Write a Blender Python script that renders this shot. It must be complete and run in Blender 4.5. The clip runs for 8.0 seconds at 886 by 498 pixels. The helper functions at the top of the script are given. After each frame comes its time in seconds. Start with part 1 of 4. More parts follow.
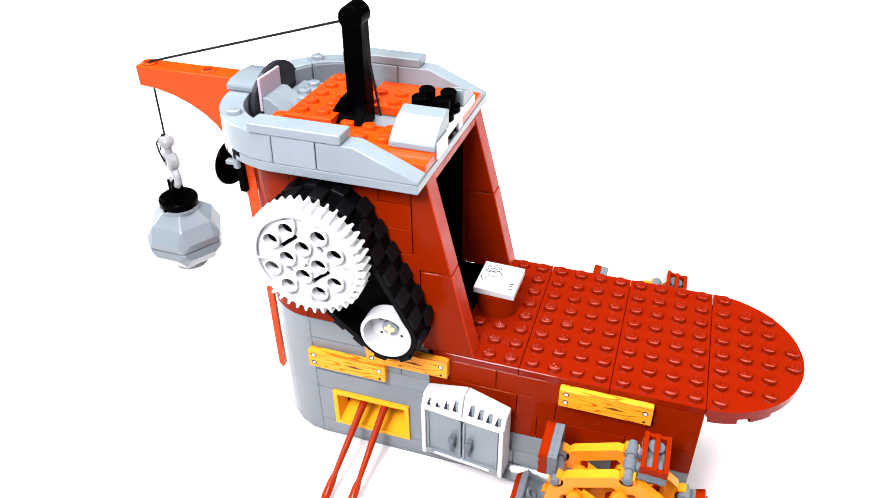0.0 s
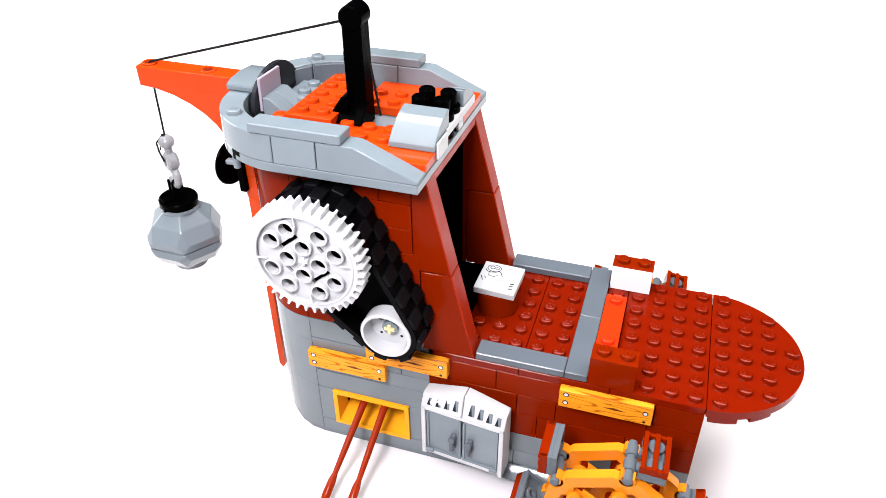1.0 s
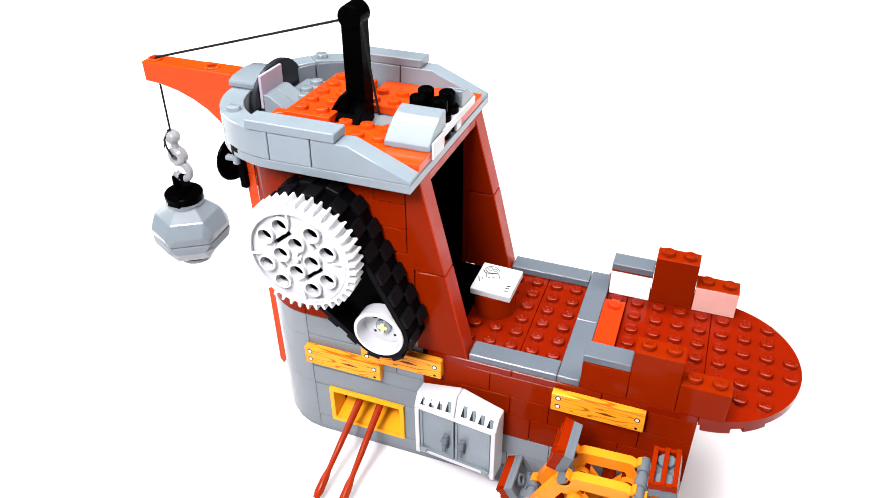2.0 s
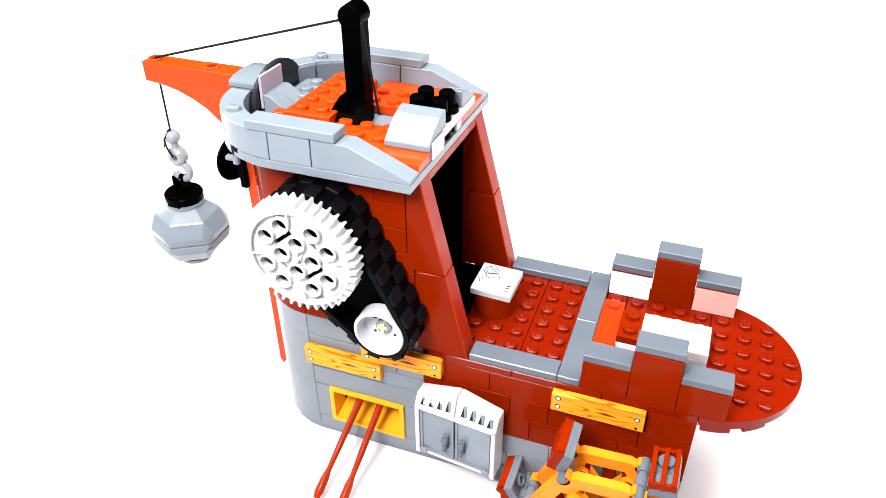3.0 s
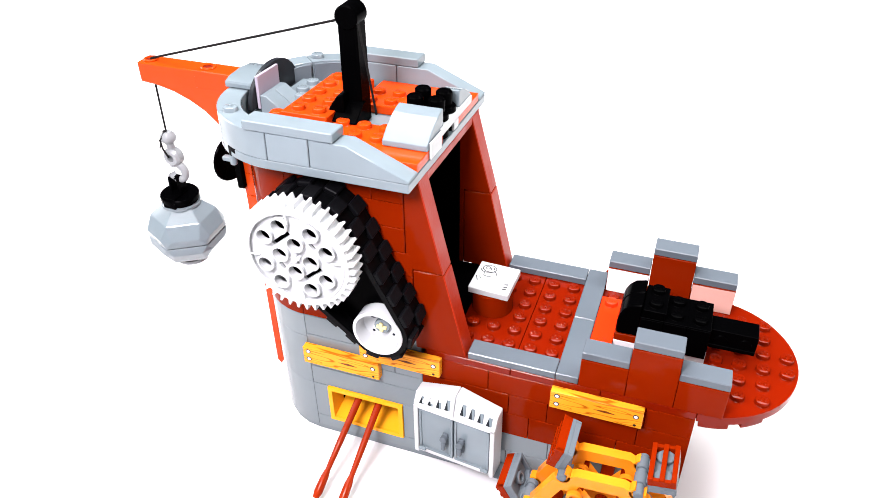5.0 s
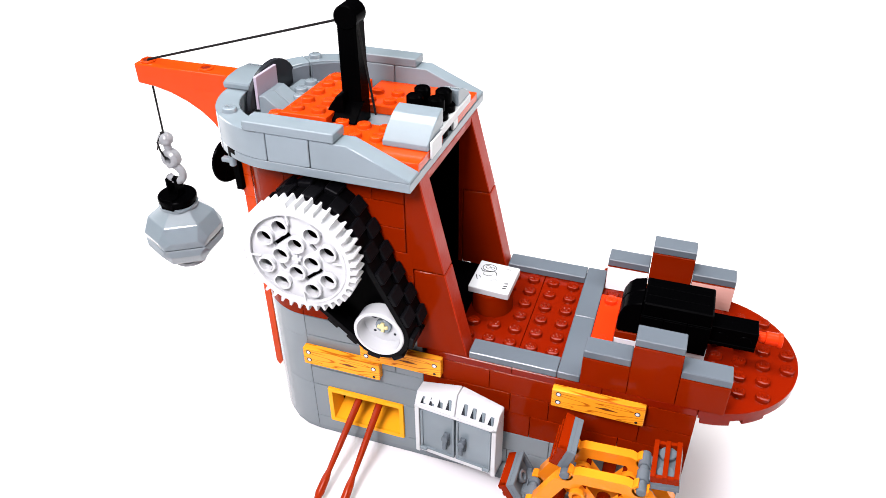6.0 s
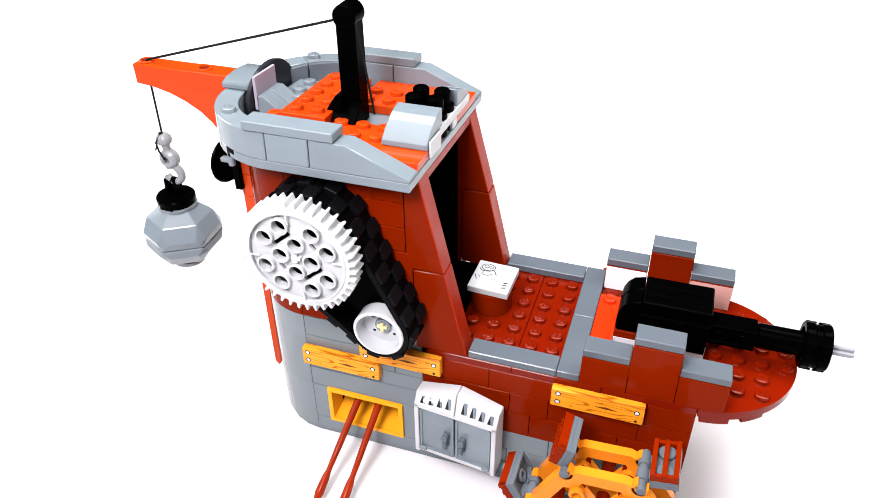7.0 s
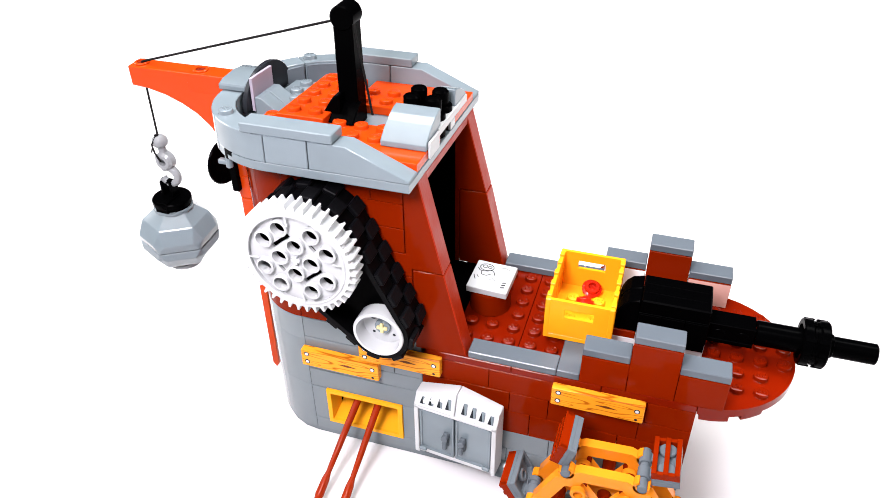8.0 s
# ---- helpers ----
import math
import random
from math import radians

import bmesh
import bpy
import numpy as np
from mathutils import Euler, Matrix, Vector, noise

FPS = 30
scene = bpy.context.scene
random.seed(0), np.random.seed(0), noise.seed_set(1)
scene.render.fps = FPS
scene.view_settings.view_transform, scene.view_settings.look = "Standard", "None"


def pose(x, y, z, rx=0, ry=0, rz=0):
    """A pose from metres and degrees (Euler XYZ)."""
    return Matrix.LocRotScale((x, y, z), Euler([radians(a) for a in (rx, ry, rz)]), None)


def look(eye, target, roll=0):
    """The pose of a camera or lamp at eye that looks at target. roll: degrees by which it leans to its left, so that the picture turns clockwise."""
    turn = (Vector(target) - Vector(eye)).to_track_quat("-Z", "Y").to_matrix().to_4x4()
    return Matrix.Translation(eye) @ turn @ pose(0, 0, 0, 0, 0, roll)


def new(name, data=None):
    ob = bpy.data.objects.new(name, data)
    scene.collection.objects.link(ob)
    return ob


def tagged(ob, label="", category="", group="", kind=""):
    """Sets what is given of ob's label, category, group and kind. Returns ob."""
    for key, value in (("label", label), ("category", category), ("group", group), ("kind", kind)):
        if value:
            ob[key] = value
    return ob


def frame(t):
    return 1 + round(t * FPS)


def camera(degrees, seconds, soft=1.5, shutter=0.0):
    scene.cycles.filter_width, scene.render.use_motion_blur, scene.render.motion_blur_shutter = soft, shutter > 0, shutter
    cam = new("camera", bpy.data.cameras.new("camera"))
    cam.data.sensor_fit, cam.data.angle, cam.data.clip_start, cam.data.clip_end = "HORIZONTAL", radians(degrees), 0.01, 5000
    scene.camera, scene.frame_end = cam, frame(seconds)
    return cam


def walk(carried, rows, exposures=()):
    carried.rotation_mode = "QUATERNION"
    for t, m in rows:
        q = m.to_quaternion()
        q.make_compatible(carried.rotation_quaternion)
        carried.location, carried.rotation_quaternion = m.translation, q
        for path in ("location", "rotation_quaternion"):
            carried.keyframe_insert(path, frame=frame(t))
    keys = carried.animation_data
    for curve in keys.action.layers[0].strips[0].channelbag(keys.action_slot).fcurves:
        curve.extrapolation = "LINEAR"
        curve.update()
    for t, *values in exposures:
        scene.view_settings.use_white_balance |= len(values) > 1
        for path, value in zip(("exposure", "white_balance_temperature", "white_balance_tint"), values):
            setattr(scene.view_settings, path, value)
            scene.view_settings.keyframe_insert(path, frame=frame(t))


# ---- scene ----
U = 0.008          # one stud pitch
P = 0.4            # plate height, in studs
TABLE = -7.6       # table top below the deck, in studs

cam = camera(60.1, 8.0, soft=0.65)
PATH = [
    (0.0, (0.00431, -0.19447, 0.19169), (-0.25484, 0.77438, -0.57914), -0.62),
    (1.2, (0.00431, -0.19447, 0.19169), (-0.25484, 0.77438, -0.57914), -0.62),
    (1.27, (0.01396, -0.19167, 0.19145), (-0.28502, 0.76512, -0.57737), -0.50),
    (3.73, (0.01396, -0.19167, 0.19145), (-0.28502, 0.76512, -0.57737), -0.50),
    (3.8, (0.01280, -0.19220, 0.19147), (-0.27790, 0.76755, -0.57763), -0.52),
    (4.1, (0.01268, -0.19236, 0.19170), (-0.27720, 0.76730, -0.57820), -0.52),
    (4.7, (0.01262, -0.19243, 0.19189), (-0.27700, 0.76706, -0.57867), -0.52),
    (5.8, (0.00935, -0.19370, 0.19178), (-0.26490, 0.77100, -0.57904), -0.52),
    (6.2, (0.00905, -0.19395, 0.19170), (-0.26400, 0.77165, -0.57850), -0.55),
    (6.6, (0.00885, -0.19433, 0.19148), (-0.26245, 0.77298, -0.57757), -0.57),
    (7.17, (0.00868, -0.19455, 0.19136), (-0.26080, 0.77342, -0.57774), -0.54),
    (7.27, (0.00596, -0.19486, 0.19177), (-0.25046, 0.77582, -0.57912), -0.57),
    (8.0, (0.00598, -0.19480, 0.19179), (-0.25052, 0.77576, -0.57920), -0.57),
]
walk(cam, [(t, look(e, Vector(e) + Vector(d), r)) for t, e, d, r in PATH], exposures=[
    (0.0, 0.20), (0.03, 0.20), (0.1, -0.2), (1.2, -0.2), (1.27, -0.07), (1.7, -0.06), (2.8, 0.2), (3.15, 0.2), (3.4, 0.0), (3.7, 0.0),
    (4.3, 0.22), (4.7, 0.22), (5.8, -0.16), (6.6, -0.2), (7.3, -0.23), (8.0, -0.17)])

# ---------------------------------------------------------------- light
world = bpy.data.worlds.new("studio")
scene.world = world
world.use_nodes = True
wb = world.node_tree.nodes["Background"]
wb.inputs["Color"].default_value = (0.95, 0.78, 1.0, 1)
wb.inputs["Strength"].default_value = 0.05
sun = new("room_light", bpy.data.lights.new("room_light", "SUN"))
sun.data.energy, sun.data.angle, sun.data.color = 1.0, radians(16), (1.0, 0.965, 0.985)
sun.matrix_world = look((0.02, -0.55, 0.83), (0, 0, 0))
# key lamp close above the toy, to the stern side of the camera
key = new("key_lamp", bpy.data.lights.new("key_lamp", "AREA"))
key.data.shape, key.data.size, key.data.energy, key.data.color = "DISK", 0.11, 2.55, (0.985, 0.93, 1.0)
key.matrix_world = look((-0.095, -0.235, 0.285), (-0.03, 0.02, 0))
# unseen lamp over the far end, added to keep the paper white
back_fill = new("background_fill", bpy.data.lights.new("background_fill", "AREA"))
back_fill.data.shape, back_fill.data.size, back_fill.data.size_y, back_fill.data.energy = "RECTANGLE", 2.0, 0.4, 52.0
back_fill.matrix_world = look((0, 0.45, 1.15), (0, 0.85, -0.06))
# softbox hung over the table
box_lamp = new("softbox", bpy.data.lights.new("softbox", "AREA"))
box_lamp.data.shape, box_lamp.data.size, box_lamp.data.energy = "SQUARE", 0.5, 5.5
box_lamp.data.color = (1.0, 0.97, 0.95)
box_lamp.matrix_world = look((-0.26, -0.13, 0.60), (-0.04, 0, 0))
# small unseen lamp beyond the bow, added to brighten faces turned that way
bow_fill = new("bow_fill", bpy.data.lights.new("bow_fill", "AREA"))
bow_fill.data.shape, bow_fill.data.size, bow_fill.data.energy, bow_fill.data.color = "SQUARE", 0.2, 1.9, (1.0, 0.95, 0.92)
bow_fill.matrix_world = look((0.50, 0.02, 0.14), (-0.05, 0.02, 0.03))
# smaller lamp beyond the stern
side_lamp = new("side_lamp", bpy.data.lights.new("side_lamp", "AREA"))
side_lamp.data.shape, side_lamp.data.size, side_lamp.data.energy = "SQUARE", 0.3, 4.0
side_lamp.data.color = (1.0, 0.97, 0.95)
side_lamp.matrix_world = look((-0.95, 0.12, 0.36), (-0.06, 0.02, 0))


# ---------------------------------------------------------------- materials
def nodes_of(mat):
    mat.use_nodes = True
    t = mat.node_tree
    return t, t.nodes, t.links, t.nodes["Principled BSDF"]


def plastic(name, rgb, rough=0.15, vary=0.10, bump=0.04, ior=1.2):
    """Moulded plastic: slight tone differences from piece to piece, smudges in the gloss, faint moulding waviness."""
    mat = bpy.data.materials.new(name)
    t, n, l, b = nodes_of(mat)
    b.inputs["IOR"].default_value = ior
    co = n.new("ShaderNodeTexCoord")
    big, fine = n.new("ShaderNodeTexNoise"), n.new("ShaderNodeTexNoise")
    big.inputs["Scale"].default_value, fine.inputs["Scale"].default_value = 90, 900
    for x in (big, fine):
        x.inputs["Detail"].default_value = 4
        l.new(co.outputs["Object"], x.inputs["Vector"])
    info = n.new("ShaderNodeObjectInfo")
    mix = n.new("ShaderNodeMath"); mix.operation = "MULTIPLY_ADD"
    l.new(info.outputs["Random"], mix.inputs[0]); mix.inputs[1].default_value = vary
    mix.inputs[2].default_value = 1 - vary / 2
    mix2 = n.new("ShaderNodeMath"); mix2.operation = "MULTIPLY_ADD"
    l.new(big.outputs["Fac"], mix2.inputs[0]); mix2.inputs[1].default_value = vary
    mix2.inputs[2].default_value = 1 - vary / 2
    mul = n.new("ShaderNodeMath"); mul.operation = "MULTIPLY"
    l.new(mix.outputs[0], mul.inputs[0]); l.new(mix2.outputs[0], mul.inputs[1])
    col = n.new("ShaderNodeVectorMath"); col.operation = "SCALE"
    col.inputs[0].default_value = rgb
    l.new(mul.outputs[0], col.inputs["Scale"])
    l.new(col.outputs[0], b.inputs["Base Color"])
    ro = n.new("ShaderNodeMapRange")
    ro.inputs["From Min"].default_value, ro.inputs["From Max"].default_value = 0.3, 0.7
    ro.inputs["To Min"].default_value, ro.inputs["To Max"].default_value = rough * 0.75, rough * 1.35
    l.new(big.outputs["Fac"], ro.inputs["Value"]); l.new(ro.outputs[0], b.inputs["Roughness"])
    bp = n.new("ShaderNodeBump")
    bp.inputs["Strength"].default_value, bp.inputs["Distance"].default_value = bump, 0.0002
    l.new(fine.outputs["Fac"], bp.inputs["Height"]); l.new(bp.outputs[0], b.inputs["Normal"])
    return mat


def printed_wood(name):
    """Yellow tile printed with thin brown grain lines."""
    mat = plastic(name, (0.78, 0.32, 0.018), 0.2)
    t, n, l, b = nodes_of(mat)
    co, mp = n.new("ShaderNodeTexCoord"), n.new("ShaderNodeMapping")
    mp.inputs["Scale"].default_value = (28, 200, 230)
    l.new(co.outputs["Object"], mp.inputs["Vector"])
    w = n.new("ShaderNodeTexNoise")
    w.inputs["Scale"].default_value, w.inputs["Detail"].default_value, w.inputs["Distortion"].default_value = 1.0, 0.6, 0.9
    l.new(mp.outputs[0], w.inputs["Vector"])
    ramp = n.new("ShaderNodeValToRGB")
    e = ramp.color_ramp.elements
    plain, line = (0.74, 0.27, 0.015, 1), (0.36, 0.09, 0.004, 1)
    e[0].position, e[0].color = 0.0, plain
    e[1].position, e[1].color = 1.0, plain
    for k in (0.38, 0.5, 0.62):
        for d, c in ((-0.013, plain), (-0.004, line), (0.004, line), (0.013, plain)):
            x = e.new(k + d)
            x.color = c
    l.new(w.outputs["Fac"], ramp.inputs[0])
    l.new(ramp.outputs[0], b.inputs["Base Color"])
    return mat


def paper(name, rgb):
    mat = bpy.data.materials.new(name)
    t, n, l, b = nodes_of(mat)
    co, ns, fn = n.new("ShaderNodeTexCoord"), n.new("ShaderNodeTexNoise"), n.new("ShaderNodeTexNoise")
    ns.inputs["Scale"].default_value, fn.inputs["Scale"].default_value = 6, 1500
    ramp = n.new("ShaderNodeValToRGB")
    ramp.color_ramp.elements[0].color = (*[c * 0.985 for c in rgb], 1)
    ramp.color_ramp.elements[1].color = (*rgb, 1)
    l.new(co.outputs["Object"], ns.inputs["Vector"]); l.new(co.outputs["Object"], fn.inputs["Vector"])
    l.new(ns.outputs["Fac"], ramp.inputs[0]); l.new(ramp.outputs[0], b.inputs["Base Color"])
    b.inputs["Roughness"].default_value = 0.55
    bp = n.new("ShaderNodeBump"); bp.inputs["Strength"].default_value, bp.inputs["Distance"].default_value = 0.05, 0.0002
    l.new(fn.outputs["Fac"], bp.inputs["Height"]); l.new(bp.outputs[0], b.inputs["Normal"])
    return mat


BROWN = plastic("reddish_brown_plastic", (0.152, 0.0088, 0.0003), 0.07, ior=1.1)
# grained brown, lighter than BROWN for the light on slanting faces
LIT_SLOPE = plastic("lit_grained_brown_plastic", (0.25, 0.0125, 0.0009), 0.38, 0.12, 0.3, ior=1.3)
DECK = plastic("deck_brown_plastic", (0.140, 0.0058, 0.0004), 0.08, ior=1.2)
ORANGE = plastic("dark_orange_plastic", (0.42, 0.035, 0.002), 0.1, ior=1.26)
REDORANGE = plastic("bright_red_plastic", (0.52, 0.024, 0.003))
LGREY = plastic("light_bluish_grey_plastic", (0.134, 0.164, 0.183), 0.09, 0.2, 0.04, ior=1.42)
DGREY = plastic("dark_bluish_grey_plastic", (0.085, 0.10, 0.115))
WHITE = plastic("white_plastic", (0.43, 0.44, 0.45), 0.18, 0.04)
AXLE = plastic("axle_grey_plastic", (0.24, 0.25, 0.27), 0.18, 0.04)
SILVER = plastic("pale_grey_plastic", (0.52, 0.53, 0.55), 0.16, 0.04)
BLACK = plastic("black_plastic", (0.0004, 0.0004, 0.0005), 0.2, 0.1, 0.04, 1.045)
RUBBER = plastic("black_rubber", (0.0012, 0.0012, 0.0015), 0.35, 0.1, 0.3, 1.1)
GOLD = plastic("bright_light_orange_plastic", (0.60, 0.175, 0.008))
AMBER = plastic("amber_yellow_plastic", (0.80, 0.33, 0.012))
PALE = plastic("bright_white_plastic", (0.78, 0.77, 0.78), 0.3, 0.04)
TAN = plastic("tan_plastic", (0.55, 0.48, 0.25))
PINK = plastic("pale_pink_plastic", (0.62, 0.34, 0.29), 0.5, 0.3, 0.5)
WOOD = printed_wood("printed_wood_tile")
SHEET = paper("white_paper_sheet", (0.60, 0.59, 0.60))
INK = plastic("black_ink", (0.01, 0.01, 0.01), 0.5)
STRING = plastic("black_thread", (0.006, 0.006, 0.006), 0.8, 0.1, 0.5)


# ---------------------------------------------------------------- mesh helpers (all sizes in studs)
def box(bm, x0, x1, y0, y1, z0, z1, bev=0.025, m=None):
    t = bmesh.new()
    bmesh.ops.create_cube(t, size=1.0, matrix=Matrix.Translation(((x0 + x1) / 2, (y0 + y1) / 2, (z0 + z1) / 2)) @ Matrix.Diagonal((x1 - x0, y1 - y0, z1 - z0, 1)))
    if bev:
        bmesh.ops.bevel(t, geom=t.edges[:], offset=bev, segments=1, affect="EDGES", profile=0.5)
    merge(bm, t, m)


def merge(bm, t, m=None):
    if m is not None:
        bmesh.ops.transform(t, matrix=m, verts=t.verts[:])
    keep = {v: bm.verts.new(v.co) for v in t.verts}
    for f in t.faces:
        bm.faces.new([keep[v] for v in f.verts])
    t.free()


def prism(bm, pts, axis, a, b, bev=0.025, m=None):
    """A polygon drawn in the plane across the axis, pushed from a to b. Points are (x, z) for y, (y, z) for x, (x, y) for z."""
    t = bmesh.new()
    put = {"y": lambda u, v, w: (u, w, v), "x": lambda u, v, w: (w, u, v), "z": lambda u, v, w: (u, v, w)}[axis]
    lo = [t.verts.new(put(u, v, a)) for u, v in pts]
    hi = [t.verts.new(put(u, v, b)) for u, v in pts]
    n = len(pts)
    t.faces.new(lo); t.faces.new(hi[::-1])
    for i in range(n):
        t.faces.new((lo[i], hi[i], hi[(i + 1) % n], lo[(i + 1) % n]))
    bmesh.ops.recalc_face_normals(t, faces=t.faces[:])
    if bev:
        sharp = [e for e in t.edges if e.calc_face_angle(0) > radians(30)]
        bmesh.ops.bevel(t, geom=sharp, offset=bev, segments=1, affect="EDGES", profile=0.5)
    merge(bm, t, m)


def lathe(bm, prof, m=None, seg=24, a0=0.0, a1=360.0):
    """A profile of (radius, height) turned about z; radius 0 closes it."""
    full = abs(a1 - a0) >= 359.9
    count = seg if full else seg + 1
    t = bmesh.new()
    rings = []
    for r, z in prof:
        if r <= 1e-6:
            rings.append([t.verts.new((0, 0, z))])
        else:
            rings.append([t.verts.new((r * math.cos(radians(a0 + (a1 - a0) * i / seg)), r * math.sin(radians(a0 + (a1 - a0) * i / seg)), z)) for i in range(count)])
    for p, q in zip(rings, rings[1:]):
        for i in range(seg):
            j = (i + 1) % count
            f = []
            for v in (p[i % len(p)], p[j % len(p)], q[j % len(q)], q[i % len(q)]):
                if v not in f:
                    f.append(v)
            if len(f) > 2:
                t.faces.new(f)
    if not full:
        for i in (0, count - 1):
            f = [r[i] if len(r) > 1 else r[0] for r in rings]
            if len(set(f)) > 2:
                t.faces.new(list(dict.fromkeys(f)))
    bmesh.ops.recalc_face_normals(t, faces=t.faces[:])
    merge(bm, t, m)


def along(p, q):
    """Turns z to the way from p to q, with its foot at p."""
    d = Vector(q) - Vector(p)
    return Matrix.Translation(p) @ d.to_track_quat("Z", "Y").to_matrix().to_4x4(), d.length


def rod(bm, p, q, r, seg=16, c=0.03):
    m, h = along(p, q)
    c = min(c, r * 0.4, h * 0.4)
    lathe(bm, [(0, 0), (r - c, 0), (r, c), (r, h - c), (r - c, h), (0, h)], m, seg)


def ring_tube(bm, p, q, r, ri, seg=24, c=0.03):
    m, h = along(p, q)
    lathe(bm, [(ri, 0), (r - c, 0), (r, c), (r, h - c), (r - c, h), (ri, h), (ri, 0)], m, seg)


def stud(bm, x, y, z, seg=20):
    m = Matrix.Translation((x, y, z))
    lathe(bm, [(0.33, 0.0), (0.305, 0.02), (0.30, 0.165), (0.285, 0.195), (0.255, 0.21), (0, 0.21)], m, seg)
    # raised moulded mark on the stud's top, as plain bars
    for i, (lo, hi) in enumerate(((-0.08, 0.09), (-0.09, 0.08), (-0.08, 0.09), (-0.09, 0.08))):
        box(bm, x - 0.195 + 0.105 * i, x - 0.15 + 0.105 * i, y + lo, y + hi, z + 0.19, z + 0.238, 0.016)
        box(bm, x - 0.195 + 0.105 * i, x - 0.12 + 0.105 * i, y + (hi if i % 2 else lo) - 0.016, y + (hi if i % 2 else lo) + 0.016, z + 0.19, z + 0.236, 0.012)


def studs(bm, x0, x1, y0, y1, z, skip=()):
    for i in range(round(x1 - x0)):
        for j in range(round(y1 - y0)):
            if (i, j) not in skip:
                stud(bm, x0 + i + 0.5, y0 + j + 0.5, z)


def mesh_of(name, bm, mat):
    bmesh.ops.scale(bm, vec=(U, U, U), verts=bm.verts[:])
    me = bpy.data.meshes.new(name)
    bm.to_mesh(me); bm.free()
    me.materials.append(mat)
    me.polygons.foreach_set("use_smooth", [True] * len(me.polygons))
    me.set_sharp_from_angle(angle=radians(32))
    return me


def part(name, bm, mat, parent, label=""):
    ob = new(name, mesh_of(name, bm, mat))
    ob.parent = parent
    return tagged(ob, label)


def thing(name, label, category, at=(0, 0, 0), group=""):
    ob = new(name)
    ob.empty_display_size = 0.005
    ob.location = Vector(at) * U
    return tagged(ob, label, category, group)


def solid(name, bm, mat, label, category, at=(0, 0, 0), group=""):
    ob = new(name, mesh_of(name, bm, mat))
    ob.location = Vector(at) * U
    return tagged(ob, label, category, group)


# ---------------------------------------------------------------- table
def build_table():
    bm = bmesh.new()
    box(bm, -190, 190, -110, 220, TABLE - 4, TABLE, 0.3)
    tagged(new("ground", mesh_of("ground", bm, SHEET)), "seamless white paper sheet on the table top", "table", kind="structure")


build_table()


# ---------------------------------------------------------------- toy ship
ship = thing("toy_ship", "brick toy ship with tower, deck and crane on white paper", "toy ship", (0, 0, 0))
BRICKS = {}


def brick(parent, x0, x1, z0, z1, mat, y0=0.0, y1=1.0, name="brick"):
    """One wall brick, sharing its mesh with all bricks of its size."""
    key = (round(x1 - x0, 3), round(y1 - y0, 3), round(z1 - z0, 3), mat.name)
    if key not in BRICKS:
        bm = bmesh.new()
        g = 0.012
        box(bm, g, key[0] - g, 0, key[1], g, key[2] - g, 0.022)
        BRICKS[key] = mesh_of(name, bm, mat)
    ob = new(name, BRICKS[key])
    ob.parent = parent
    ob.location = (x0 * U, y0 * U + random.uniform(-0.00006, 0.00006), z0 * U)
    return ob


def course(parent, x0, x1, z0, z1, mat, lengths, y0=0.0, y1=1.0):
    x, i = x0, 0
    while x < x1 - 0.05:
        n = min(lengths[i % len(lengths)], x1 - x)
        if x1 - x - n < 0.7:
            n = x1 - x
        brick(parent, x, x + n, z0, z1, mat, y0, y1)
        x, i = x + n, i + 1


def build_hull():
    bm = bmesh.new()
    box(bm, -8, 3.9, 1.0, 1.3, -7.2, -0.42, 0)
    box(bm, -13.9, 3.9, 1.0, 7.0, -7.2, -7.0, 0)
    wall = part("hull_wall", bm, BLACK, ship)
    course(wall, -8.2, 4, -1.6, -0.4, BROWN, (3.2, 4, 3))
    course(wall, -8.2, 4, -2.8, -1.6, BROWN, (4.2, 1.8, 4, 2.2))
    course(wall, -8.2, 4, -4.2, -2.8, BROWN, (5.2, 4, 3))
    course(wall, -8.2, 4, -5.4, -4.2, DGREY_L, (6.2, 6))
    course(wall, -8.2, 4, -6.4, -5.4, DGREY_L, (4.2, 4, 4))
    course(wall, -8.2, 3.6, -7.2, -6.4, DGREY, (6.2, 6))
    bm = bmesh.new()
    box(bm, -8.2, 4, 7, 8, -7.2, -0.42)
    box(bm, 3.0, 4, 1.0, 7, -7.2, -0.42)
    part("stern_wall", bm, BROWN, ship)
    bm = bmesh.new()
    prism(bm, [(-0.62, -6.9), (0.0, -6.9), (0.0, -6.35), (-0.12, -6.35)], "x", -4.4, 3.4)
    part("skirt_ledge", bm, DGREY_L, ship, "grey sloping ledge along the hull's foot")
    bm = bmesh.new()
    box(bm, -14.1, 3.7, 0.1, 7.9, -7.57, -7.2, 0)
    lathe(bm, [(0, -7.57), (2.9, -7.57), (2.9, -7.2), (0, -7.2)], pose(-14.2, 3, 0), 24)
    lathe(bm, [(0, -7.57), (2.9, -7.57), (2.9, -7.2), (0, -7.2)], pose(-14.2, 5, 0), 24)
    part("bottom_plate", bm, DGREY_L, ship, "grey plate under the hull")


